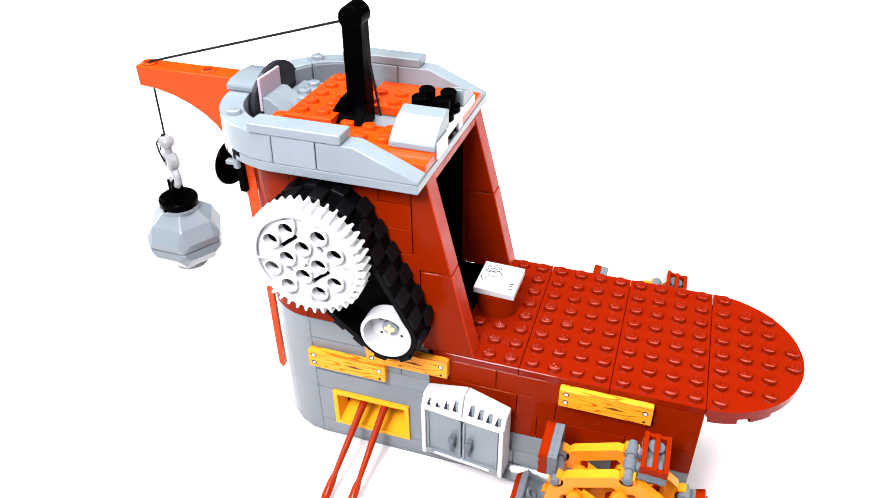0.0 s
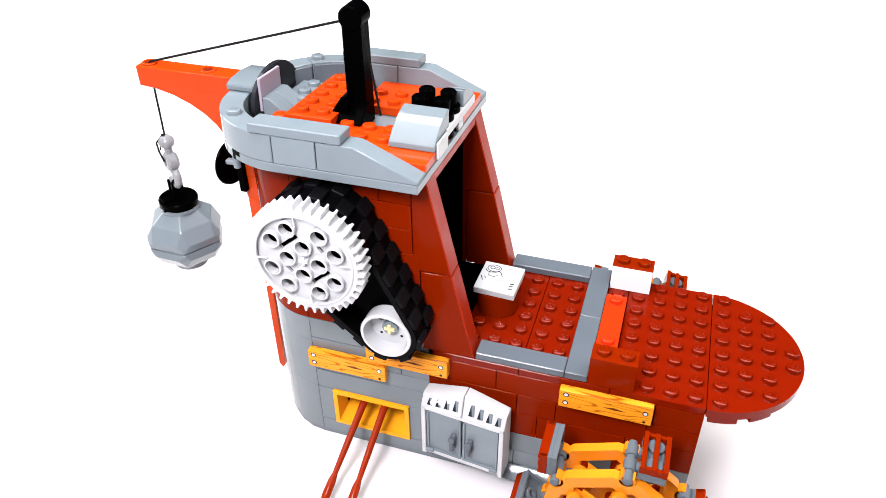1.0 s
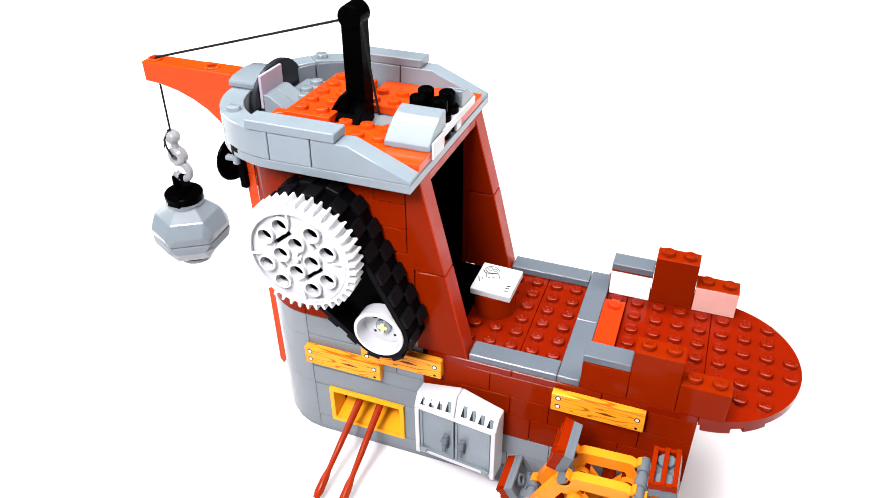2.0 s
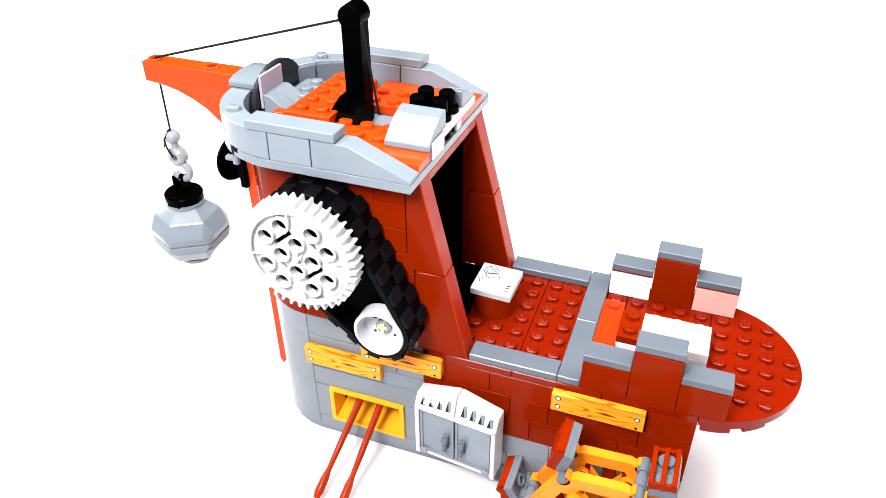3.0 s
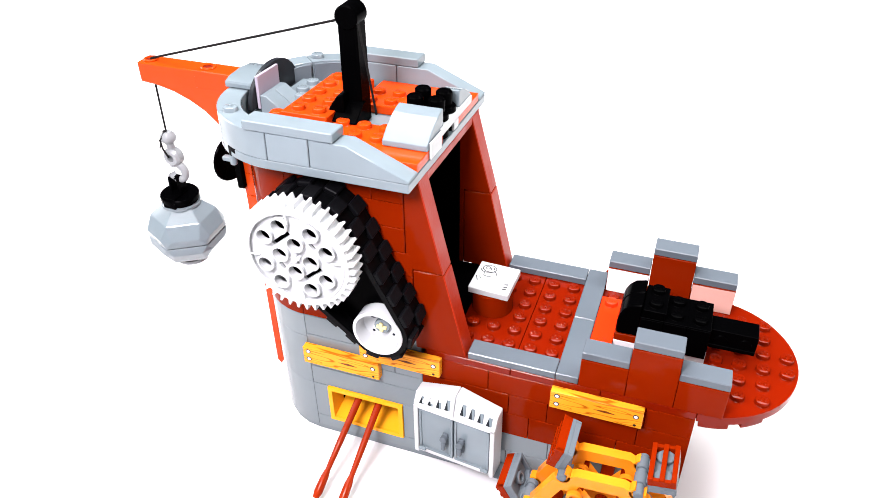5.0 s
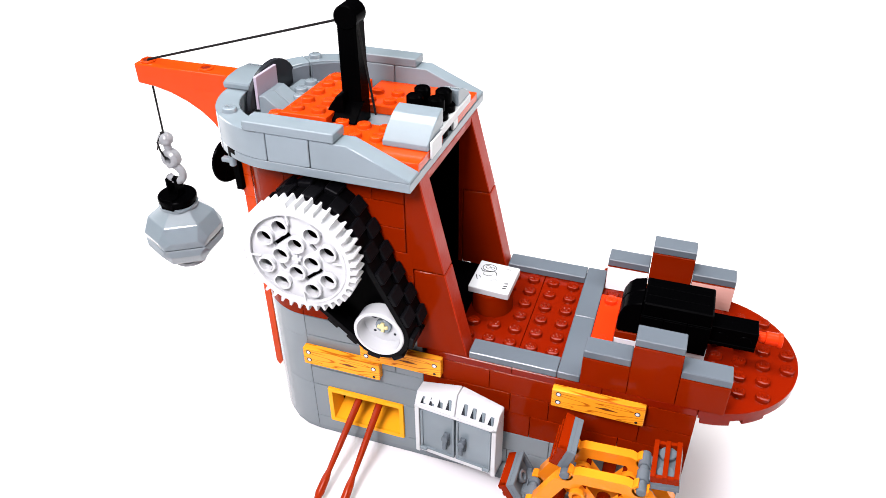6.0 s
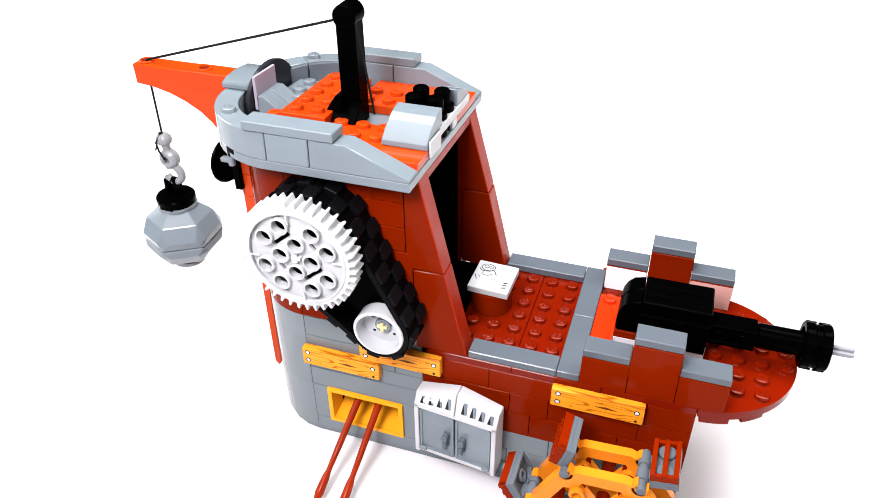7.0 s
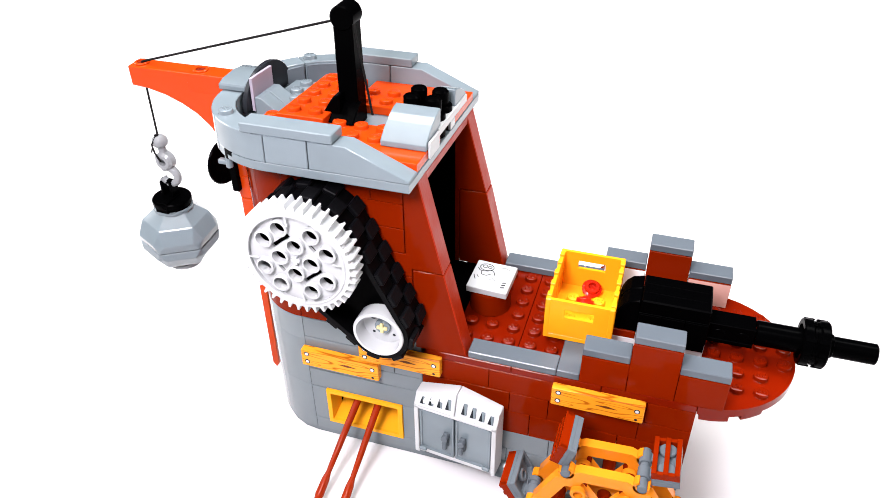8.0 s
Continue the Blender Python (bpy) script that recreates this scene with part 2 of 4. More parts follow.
def build_deck():
    for x0, x1, keep in ((-8, -4, None), (-4, 0, None), (0, 4, None)):
        bm = bmesh.new()
        box(bm, x0 + 0.012, x1 - 0.012, 0, 8, -0.4, 0)
        for i in range(4):
            for j in range(8):
                x, y = x0 + i + 0.5, j + 0.5
                if x < -7 or (x < -6 and not 1 < y < 7) or (x + 6) ** 2 + (y - 4) ** 2 < 1.2:
                    continue
                stud(bm, x, y, 0)
        part("deck_plate", bm, DECK, ship)
    for s in (0, 1):
        bm = bmesh.new()
        arc = [(4.012, 4.0), *((4.012 + 4 * math.sin(radians(a)), 4 - 4 * math.cos(radians(a))) for a in range(0, 91, 5))]
        arc = [(x, min(y, 3.9996)) for x, y in arc]
        flip = (lambda p: p) if s == 0 else (lambda p: (p[0], 8 - p[1]))
        prism(bm, [flip(p) for p in arc], "z", -0.42, 0, 0)
        for x, ys in ((4.5, (0.5, 1.5, 2.5, 3.5)), (5.5, (1.5, 2.5, 3.5)), (6.5, (1.5, 2.5, 3.5)), (7.5, (3.5,))):
            for y in ys:
                stud(bm, *flip((x, y)), 0)
        part("bow_plate", bm, DECK, ship)
    bm = bmesh.new()
    box(bm, 4.02, 7.6, 3.5, 4.5, -0.79, -0.43)
    box(bm, 3.5, 4.35, 0.3, 7.7, -0.6, -0.43)
    part("bow_spine", bm, DECK, ship)
    for a0, a1, r in ((-88, -70, 3.93), (-62, -46, 3.9), (-40, -8, 3.8), (-4, 40, 3.8), (46, 88, 3.9)):
        bm = bmesh.new()
        prism(bm, arc_pts(4.0, 4.0, 2.6, r, a0, a1, 6), "z", -0.8, -0.43)
        part("bow_support", bm, DECK, ship)


def arc_pts(cx, cy, r0, r1, a0, a1, n):
    out = [(cx + r1 * math.cos(radians(a0 + (a1 - a0) * i / n)), cy + r1 * math.sin(radians(a0 + (a1 - a0) * i / n))) for i in range(n + 1)]
    return out + [(cx + r0 * math.cos(radians(a1 - (a1 - a0) * i / n)), cy + r0 * math.sin(radians(a1 - (a1 - a0) * i / n))) for i in range(n + 1)]


def build_tower():
    # added black lining; the shade inside the tower is in its colour
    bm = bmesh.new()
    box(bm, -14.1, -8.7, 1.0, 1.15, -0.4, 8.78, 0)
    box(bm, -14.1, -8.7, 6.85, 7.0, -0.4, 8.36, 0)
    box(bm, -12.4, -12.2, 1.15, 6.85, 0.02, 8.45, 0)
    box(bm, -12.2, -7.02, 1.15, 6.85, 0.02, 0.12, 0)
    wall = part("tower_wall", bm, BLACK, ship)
    # grey base under the gear, with the furnace opening left free
    course(wall, -14.2, -8.2, -0.8, 0.4, DGREY_L, (4.6, 1.4))
    course(wall, -14.2, -8.2, -2.0, -0.8, DGREY_L, (4.6, 1.4))
    course(wall, -14.2, -8.2, -2.9, -2.0, DGREY_L, (3, 3))
    course(wall, -14.2, -8.2, -4.1, -2.9, DGREY_L, (6,))
    brick(wall, -14.2, -13.35, -6.4, -4.1, DGREY_L)
    brick(wall, -9.3, -8.2, -6.4, -4.1, DGREY_L)
    course(wall, -14.2, -8.2, -7.2, -6.4, DGREY_L, (6,))
    for k, ls in enumerate(((4, 1.7), (2, 3.7), (3, 2.7), (4.2, 1.5), (2.3, 3.2), (3.4, 2.2), (4, 1.4))):
        course(wall, -14.2, -8.5 - (0.3 if k > 3 else 0), 0.4 + 1.2 * k, 1.6 + 1.2 * k, BROWN, ls)
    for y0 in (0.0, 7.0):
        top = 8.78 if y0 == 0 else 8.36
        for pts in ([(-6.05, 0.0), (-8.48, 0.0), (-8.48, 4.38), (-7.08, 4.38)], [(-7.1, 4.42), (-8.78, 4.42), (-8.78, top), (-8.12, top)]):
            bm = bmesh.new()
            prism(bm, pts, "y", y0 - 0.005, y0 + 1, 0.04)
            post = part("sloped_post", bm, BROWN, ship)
            post.data.materials.append(LIT_SLOPE)      # only the slanting face is grained; its stronger light is in the colour
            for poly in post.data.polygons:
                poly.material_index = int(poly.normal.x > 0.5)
    bm = bmesh.new()
    box(bm, -14.2, -8.5, 7, 8, -7.2, 8.36)
    part("tower_back", bm, BROWN, ship)
    # rounded stern end of the tower
    for lo, hi, mat in ((-7.2, -4.1, DGREY_L), (-4.1, -1.0, DGREY_L), (-1.0, 0.4, DGREY_L), (0.4, 2.8, BROWN), (2.8, 5.2, BROWN), (5.2, 8.78, BROWN)):
        for a, cy in ((90, 5), (120, 5), (150, 5), (180, 3), (210, 3), (240, 3)):
            bm = bmesh.new()
            prism(bm, arc_pts(-14.2, cy, 2.2, 2.99, a + 0.06, a + 29.94, 6), "z", lo + 0.004, hi - 0.004, 0.008)
            part("curved_brick", bm, mat, wall)
        bm = bmesh.new()
        box(bm, -17.19, -16.4, 3.01, 4.99, lo + 0.01, hi - 0.01)
        part("stern_brick", bm, mat, wall)
    # rudder board and column under the jib
    bm = bmesh.new()
    prism(bm, [(-18.55, 2.0), (-18.15, 2.0), (-18.2, -6.9), (-18.4, -7.2), (-18.6, -6.9)], "y", 3.4, 4.4)
    part("rudder_board", bm, ORANGE, ship, "narrow orange board at the stern")
    bm = bmesh.new()
    prism(bm, [(-18.95, 8.75), (-18.95, 6.0), (-18.75, 5.0), (-18.35, 3.2), (-17.2, 2.0), (-17.2, 8.75)], "y", 3.3, 4.7)
    for k in range(4):
        box(bm, -17.9, -17.2, 2.3, 3.28, 3.8 + 1.2 * k, 4.99 + 1.2 * k)
    part("stern_column", bm, ORANGE, ship, "orange column below the jib")
    bm = bmesh.new()
    box(bm, -18.06, -17.72, 2.0, 2.28, 5.5, 8.2)
    part("column_slot", bm, BLACK, ship)
    bm = bmesh.new()
    m, h = along((-18.8, 3.0, 6.45), (-19.15, 3.08, 6.45))
    lathe(bm, [(0, 0.1), (0.5, 0.1), (1.1, 0.0), (1.15, 0.08), (0.5, 0.3), (0, 0.3)], m, 28)
    part("stern_dish", bm, BLACK, ship, "black round dish below the rim")


ROOF = Matrix.Translation((0, -1 * U, 8.8 * U)) @ Matrix.Rotation(radians(-2.8), 4, "X") @ Matrix.Translation((0, 1 * U, -8.8 * U))   # the roof leans back a little


def build_roof():
    def roof_part(*args):
        ob = part(*args)
        ob.matrix_basis = ROOF
        return ob

    def outline(r, x1, y0, y1):
        return [(x1, y0), *((-14.2 + r * math.cos(radians(a)), 3 + r * math.sin(radians(a))) for a in range(270, 179, -6)),
                *((-14.2 + r * math.cos(radians(a)), 5 + r * math.sin(radians(a))) for a in range(180, 89, -6)), (x1, y1)]
    bm = bmesh.new()
    prism(bm, outline(4, -8.12, -1, 9), "z", 8.8, 9.19)
    roof_part("roof_base_plate", bm, LGREY, ship)
    # lintel takes the lighter brown; its glancing light is in the colour
    bm = bmesh.new()
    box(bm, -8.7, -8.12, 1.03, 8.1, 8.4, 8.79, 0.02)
    roof_part("roof_lintel", bm, LIT_SLOPE, ship, "reddish brown plate over the tower's open side")
    rim = [("y", [(-14.18, 9.2), (-12.32, 9.2), (-12.32, 10.39), (-14.18, 10.39)]),
           ("y", [(-12.28, 9.2), (-8.12, 9.2), (-8.12, 9.3), (-10.7, 10.39), (-12.28, 10.39)])]
    for ya, yb in ((-1, -0.02), (8.02, 9)):
        for ax, pts in rim:
            bm = bmesh.new()
            prism(bm, pts, ax, ya, yb, 0.03)
            roof_part("rim_brick", bm, LGREY, ship)
        bm = bmesh.new()
        box(bm, -15.15, -11.2, min(ya, yb) - (0.05 if ya < 0 else 0), yb + (0.05 if ya > 0 else 0), 10.41, 10.82, 0.04)
        roof_part("rim_tile", bm, LGREY, ship)
    for a, cy in ((90, 5), (135, 5), (180, 3), (225, 3)):
        bm = bmesh.new()
        prism(bm, arc_pts(-14.2, cy, 3.0, 4.0, a + 0.15, a + 44.85, 8), "z", 9.2, 10.39, 0.03)
        b = {90: 128, 225: 226}.get(a)
        if b:
            stud(bm, -14.2 + 3.5 * math.cos(radians(b)), cy + 3.5 * math.sin(radians(b)), 10.39)
        roof_part("rim_curve", bm, LGREY, ship)
    bm = bmesh.new()
    box(bm, -18.2, -17.2, 3.01, 4.99, 9.2, 10.39)
    roof_part("rim_stern", bm, LGREY, ship)
    # small clip low on the stern curve, and black patches for a shaded notch
    for b0, b1, dz, hh in ((236, 244, 9.12, 0.1), (236, 239, 8.98, 0.2)):
        bm = bmesh.new()
        prism(bm, arc_pts(-14.2, 3, 3.9, 4.012, b0, b1, 3), "z", dz - hh, dz + hh, 0)
        roof_part("rim_notch", bm, BLACK, ship)
    bm = bmesh.new()
    box(bm, -17.4, -16.95, 0.42, 0.7, 7.98, 8.2, 0.04)
    rod(bm, (-16.9, 0.55, 7.85), (-16.9, 0.55, 8.4), 0.16)
    rod(bm, (-16.9, 0.55, 8.3), (-16.9, 0.8, 8.85), 0.1)
    roof_part("rim_clip", bm, LGREY, ship, "small grey clip under the rim")
    # raised rounded cap behind the jib, and its dark inner face
    bm = bmesh.new()
    prism(bm, [(2.7, 10.4), (2.7, 10.68), (3.1, 10.82), (4.0, 10.9), (4.9, 10.82), (5.3, 10.68), (5.3, 10.4)], "x", -18.35, -17.0, 0.06)
    roof_part("jib_cap", bm, LGREY, ship)
    bm = bmesh.new()
    prism(bm, [(2.3, 9.6), (6.5, 9.6), *((4.4 + 2.1 * math.cos(radians(a)), 9.75 + 1.5 * math.sin(radians(a))) for a in range(0, 181, 12))], "x", -17.02, -16.8, 0.03)
    roof_part("inner_arch", bm, DGREY_D, ship, "dark curved inner wall behind the slopes")
    bm = bmesh.new()
    box(bm, -16.76, -16.62, 2.7, 4.5, 9.6, 11.1, 0.02)
    roof_part("slope_back_tile", bm, LILAC, ship, "pale lilac tile behind the slopes")
    for y0, y1 in ((2.7, 3.55), (3.6, 4.5)):
        bm = bmesh.new()
        prism(bm, [(-16.6, 9.2), (-15.15, 9.2), (-15.15, 9.4), (-16.3, 10.25), (-16.6, 10.25)], "y", y0, y1, 0.03)
        roof_part("roof_slope", bm, LGREY, ship)
    bm = bmesh.new()
    box(bm, -16.6, -15.22, 4.6, 6.6, 9.2, 9.7)
    studs(bm, -16.3, -15.3, 4.6, 6.6, 9.7)
    stud(bm, -15.45, 4.3, 9.7)
    roof_part("roof_grey_plate", bm, LGREY, ship)
    bm = bmesh.new()
    box(bm, -15.2, -13.02, 2, 7, 9.2, 10.0)
    for x in (-14.6, -13.6):
        for y in (2.5, 3.5, 4.5, 5.5, 6.5):
            stud(bm, x, y, 10.0)
    roof_part("roof_stud_plate", bm, ORANGE, ship)
    bm = bmesh.new()
    box(bm, -16, -15.25, 1.6, 2.65, 9.2, 9.7)
    stud(bm, -15.5, 2.2, 9.7)
    box(bm, -13, -8.15, 0.0, 2.95, 9.2, 9.6)
    for x in (-12.5, -11.5, -10.5):
        for y in (1.5, 2.5):
            stud(bm, x, y, 9.6)
    roof_part("roof_front_plate", bm, ORANGE, ship)
    bm = bmesh.new()
    box(bm, -13, -8.15, 4.95, 8.0, 9.2, 9.6)
    for x in (-12.5, -11.5, -10.5):
        for y in (5.4, 6.4):
            stud(bm, x, y, 9.6)
    roof_part("roof_rear_plate", bm, ORANGE, ship)
    # curved slope and the round black chimney brick
    bm = bmesh.new()
    prof = [(1.1, 9.61), (3.0, 9.61), (3.0, 10.75), (2.6, 10.7), (2.1, 10.52), (1.6, 10.25), (1.1, 9.85)]
    prism(bm, prof, "x", -10.1, -8.15, 0.03)
    roof_part("curved_slope", bm, LGREY, ship, "light grey curved slope brick on the roof")
    bm = bmesh.new()
    prism(bm, [(8.1 - y, z) for y, z in prof], "x", -8.95, -8.15, 0.03)
    roof_part("curved_slope", bm, LGREY, ship)
    for a in (92, 137):
        bm = bmesh.new()
        prism(bm, arc_pts(-14.2, 5, 2.86, 2.99, a, a + 42, 8), "z", 9.21, 10.3, 0.02)
        roof_part("rim_lining", bm, DGREY, ship, "dark grey lining inside the rim")
    bm = bmesh.new()
    for x in (-9.62, -8.66):
        for y in (3.6, 4.55):
            rod(bm, (x, y, 9.21), (x, y, 10.28), 0.52, 20)
            rod(bm, (x, y, 10.2), (x, y, 10.9), 0.36, 24, 0.05)
            ring_tube(bm, (x, y, 10.88), (x, y, 10.93), 0.3, 0.16, 20, 0.015)
    box(bm, -9.5, -8.75, 3.5, 4.65, 9.21, 10.2)
    roof_part("chimney_brick", bm, BLACK, ship, "black round two by two brick")
    bm = bmesh.new()
    box(bm, -8.38, -8.08, 2.6, 6.7, 9.64, 10.0)
    box(bm, -8.3, -8.1, 4.3, 4.9, 9.22, 9.63)
    box(bm, -8.14, -8.04, 1.3, 2.55, 9.22, 9.95)
    roof_part("roof_edge_tile", bm, WHITE, ship, "white tile along the roof's open edge")


def sweep(bm, pts, r, seg=10):
    """A round cord along points."""
    pts = [Vector(p) for p in pts]
    t = bmesh.new()
    rings = []
    side = None
    for i, p in enumerate(pts):
        d = (pts[min(i + 1, len(pts) - 1)] - pts[max(i - 1, 0)]).normalized()
        side = (side - d * side.dot(d)).normalized() if side else d.orthogonal().normalized()
        up = d.cross(side)
        rings.append([t.verts.new(p + r * (math.cos(2 * math.pi * k / seg) * side + math.sin(2 * math.pi * k / seg) * up)) for k in range(seg)])
    for a, b in zip(rings, rings[1:]):
        for k in range(seg):
            t.faces.new((a[k], a[(k + 1) % seg], b[(k + 1) % seg], b[k]))
    t.faces.new(rings[0][::-1]); t.faces.new(rings[-1])
    bmesh.ops.recalc_face_normals(t, faces=t.faces[:])
    merge(bm, t)


def build_crane():
    mast = bmesh.new()
    prism(mast, [(-12.9, 8.95), (-12.0, 8.95), (-12.02, 13.6), (-12.88, 13.6)], "y", 3.5, 4.4, 0.05)
    rod(mast, (-12.45, 3.42, 13.72), (-12.45, 4.48, 13.72), 0.52, 28, 0.06)
    # black wedge puts the shaded floor gap at the foot into the shape
    prism(mast, [(-13.7, 9.3), (-12.6, 9.3), (-12.6, 10.6), (-12.9, 10.5)], "y", 2.9, 4.2, 0.04)
    prism(mast, [(2.5, 9.5), (3.7, 9.0), (3.7, 10.1), (3.45, 10.1)], "x", -13.05, -11.9, 0.04)
    part("mast", mast, BLACK, ship, "black upright mast with a round eye")
    bm = bmesh.new()
    low = [(-23.55, 9.5), (-22.7, 9.42), (-21.8, 9.2), (-21.0, 8.87), (-20.3, 8.45), (-19.75, 7.95), (-19.3, 7.3), (-18.95, 6.4), (-18.22, 6.4), (-18.22, 10.45), (-23.55, 10.45)]
    prism(bm, low, "y", 3.5, 4.5, 0.04)
    jib = part("jib", bm, ORANGE, ship, "orange arched crane jib")
    bm = bmesh.new()
    box(bm, -20.45, -18.2, 3.485, 4.515, 9.55, 10.462, 0.03)
    part("jib_root_brick", bm, ORANGE, jib)
    for x in (-23.1, -19.95):
        bm = bmesh.new()
        ring_tube(bm, (x, 4, 10.44), (x, 4, 10.53), 0.36, 0.24, 24)
        part("jib_hole_rim", bm, ORANGE, jib)
        # dark red disc; the shade inside the pin hole is in its colour
        bm = bmesh.new()
        rod(bm, (x, 4, 10.43), (x, 4, 10.465), 0.25, 20)
        part("jib_hole", bm, DARKRED, jib, "dark red disc in place of a shaded pin hole")
    bm = bmesh.new()
    pts = [(-12.8, 3.75, 13.55), (-23.1, 4, 10.52), (-23.18, 4.0, 9.4)]
    for p, q in zip(pts, pts[1:]):
        rod(bm, p, q, 0.055, 8)
    rod(bm, (-11.92, 3.5, 13.55), (-11.45, 3.7, 9.5), 0.05, 8)
    part("crane_string", bm, STRING, ship, "thin black crane string")


def gem_half(r, rows, top):
    """Hull of a six-sided cut stone: rows of (radius, half spread of each corner, height), closed by a flat top."""
    t = bmesh.new()
    for k in range(6):
        for rr, spread, z in rows:
            for d in ((-spread, spread) if spread else (0,)):
                a = radians(60 * k + d)
                t.verts.new((r * rr * math.cos(a), r * rr * math.sin(a), z))
        a = radians(60 * k)
        t.verts.new((top[0] * math.cos(a), top[0] * math.sin(a), top[1]))
    bmesh.ops.convex_hull(t, input=t.verts[:])
    bmesh.ops.delete(t, geom=[v for v in t.verts if not v.link_faces], context="VERTS")
    bmesh.ops.dissolve_limit(t, angle_limit=radians(4), verts=t.verts[:], edges=t.edges[:])
    bmesh.ops.bevel(t, geom=t.edges[:], offset=0.035, segments=1, affect="EDGES")
    return t


def build_ball():
    """The ball with its hook and the hanging string; it swings and turns as one from the jib's end. Heights are from the knot on the jib."""
    ball = thing("wrecking_ball", "light grey faceted ball hanging by a hook from the crane string", "toy part")
    bm = bmesh.new()
    merge(bm, gem_half(2.05, [(1.0, 0, -8.72), (1.0, 0, -8.45), (0.985, 9, -8.25), (0.83, 0, -7.5)], (0.97, -6.92)), pose(0, 0, 0, 0, 0, -25))
    top = part("ball_upper_half", bm, LGREY, ball)
    bm = bmesh.new()
    merge(bm, gem_half(2.05, [(1.0, 0, -8.76), (0.97, 9, -9.15), (0.78, 0, -9.85)], (0.85, -10.32)), pose(0, 0, 0, 0, 0, -25))
    low = part("ball_lower_half", bm, LGREY, ball)
    for half in (top, low):
        half.data.polygons.foreach_set("use_smooth", [False] * len(half.data.polygons))
    bm = bmesh.new()
    lathe(bm, [(0, -10.28), (0.9, -10.28), (0.9, -10.48), (0.84, -10.52), (0, -10.52)], None, 24)
    part("ball_foot", bm, HOOK, ball)
    bm = bmesh.new()
    lathe(bm, [(0.8, -6.96), (1.0, -6.96), (1.0, -6.84), (0.8, -6.74)], None, 28)
    part("ball_collar", bm, LGREY, ball)
    bm = bmesh.new()
    lathe(bm, [(0, -6.92), (0.9, -6.92), (0.9, -6.69), (0.97, -6.66), (1.0, -6.6), (1.0, -6.38), (0.95, -6.32), (0, -6.32)], None, 32)
    cap = part("ball_cap", bm, BLACK, ball, "black round cap on the ball")
    # bracket on the cap, folded over at its top, that the hook's bar passes through
    bm = bmesh.new()
    box(bm, -0.34, -0.2, -0.3, 0.3, -6.36, -5.35, 0.03)
    box(bm, 0.2, 0.34, -0.3, 0.3, -6.36, -5.35, 0.03)
    box(bm, -0.38, 0.38, -0.95, -0.72, -6.84, -6.34, 0.04)
    box(bm, -0.36, 0.36, -0.9, 0.3, -6.36, -6.2, 0.03)
    rod(bm, (-0.36, 0, -5.45), (0.36, 0, -5.45), 0.2, 16)
    part("cap_bracket", bm, BLACK, cap)
    bm = bmesh.new()
    lathe(bm, [(0, 0.36), (0.2, 0.32), (0.36, 0.16), (0.4, 0), (0.36, -0.16), (0.2, -0.32), (0, -0.36)], pose(0.05, 0, -3.1), 18)
    rod(bm, (0.05, 0, -3.35), (0.12, 0, -3.75), 0.2)
    ring_tube(bm, (0.15, -0.3, -4.15), (0.15, 0.3, -4.15), 0.5, 0.2, 24, 0.12)
    sweep(bm, [(0.18 + 0.5 * math.cos(radians(120 - 17 * i)), 0, -5.02 + 0.46 * math.sin(radians(120 - 17 * i))) for i in range(17)], 0.2, 12)
    part("hook", bm, HOOK, ball, "pale grey plastic hook")
    bm = bmesh.new()
    rod(bm, (0, 0, 0), (0, 0, -2.85), 0.05, 8)
    for i in range(6):
        a = i * 1.3
        rod(bm, (0.12 * math.cos(a), -0.1 + 0.12 * math.sin(a), -2.65 - 0.07 * i), (-0.12 * math.cos(a), -0.1 - 0.12 * math.sin(a), -2.77 - 0.07 * i), 0.06, 6)
    sweep(bm, [(0.0, -0.1, -2.75), (-0.1, -0.45, -3.1), (-0.05, -0.42, -3.6), (0.1, -0.32, -4.1)], 0.05, 6)
    sweep(bm, [(0.0, -0.1, -2.95), (-0.25, -0.2, -3.25), (-0.4, -0.25, -3.7)], 0.035, 6)
    part("hanging_string", bm, STRING, ball, "thin black knotted string")
    return ball


def flat_with_holes(outer, holes):
    """A flat face of the outline with the holes left open, in x and z."""
    t = bmesh.new()
    edges = []
    for loop in (outer, *holes):
        vs = [t.verts.new((x, 0, z)) for x, z in loop]
        edges += [t.edges.new((vs[i], vs[(i + 1) % len(vs)])) for i in range(len(vs))]
    bmesh.ops.triangle_fill(t, use_beauty=True, use_dissolve=False, edges=edges, normal=(0, -1, 0))
    return t


def slab(bm, outer, holes, y0, y1, m=None):
    t = flat_with_holes(outer, holes)
    out = bmesh.ops.extrude_face_region(t, geom=t.faces[:])
    bmesh.ops.translate(t, vec=(0, y1 - y0, 0), verts=[v for v in out["geom"] if isinstance(v, bmesh.types.BMVert)])
    bmesh.ops.translate(t, vec=(0, y0, 0), verts=t.verts[:])
    bmesh.ops.recalc_face_normals(t, faces=t.faces[:])
    merge(bm, t, m)


def circle(x, z, r, n=20):
    return [(x + r * math.cos(2 * math.pi * i / n), z + r * math.sin(2 * math.pi * i / n)) for i in range(n)]


GY = -1.95                # back of the gear
GX, GZ = -12.42, 5.98     # gear's axle
PX, PZ = -9.45, 2.12       # pulley's axle


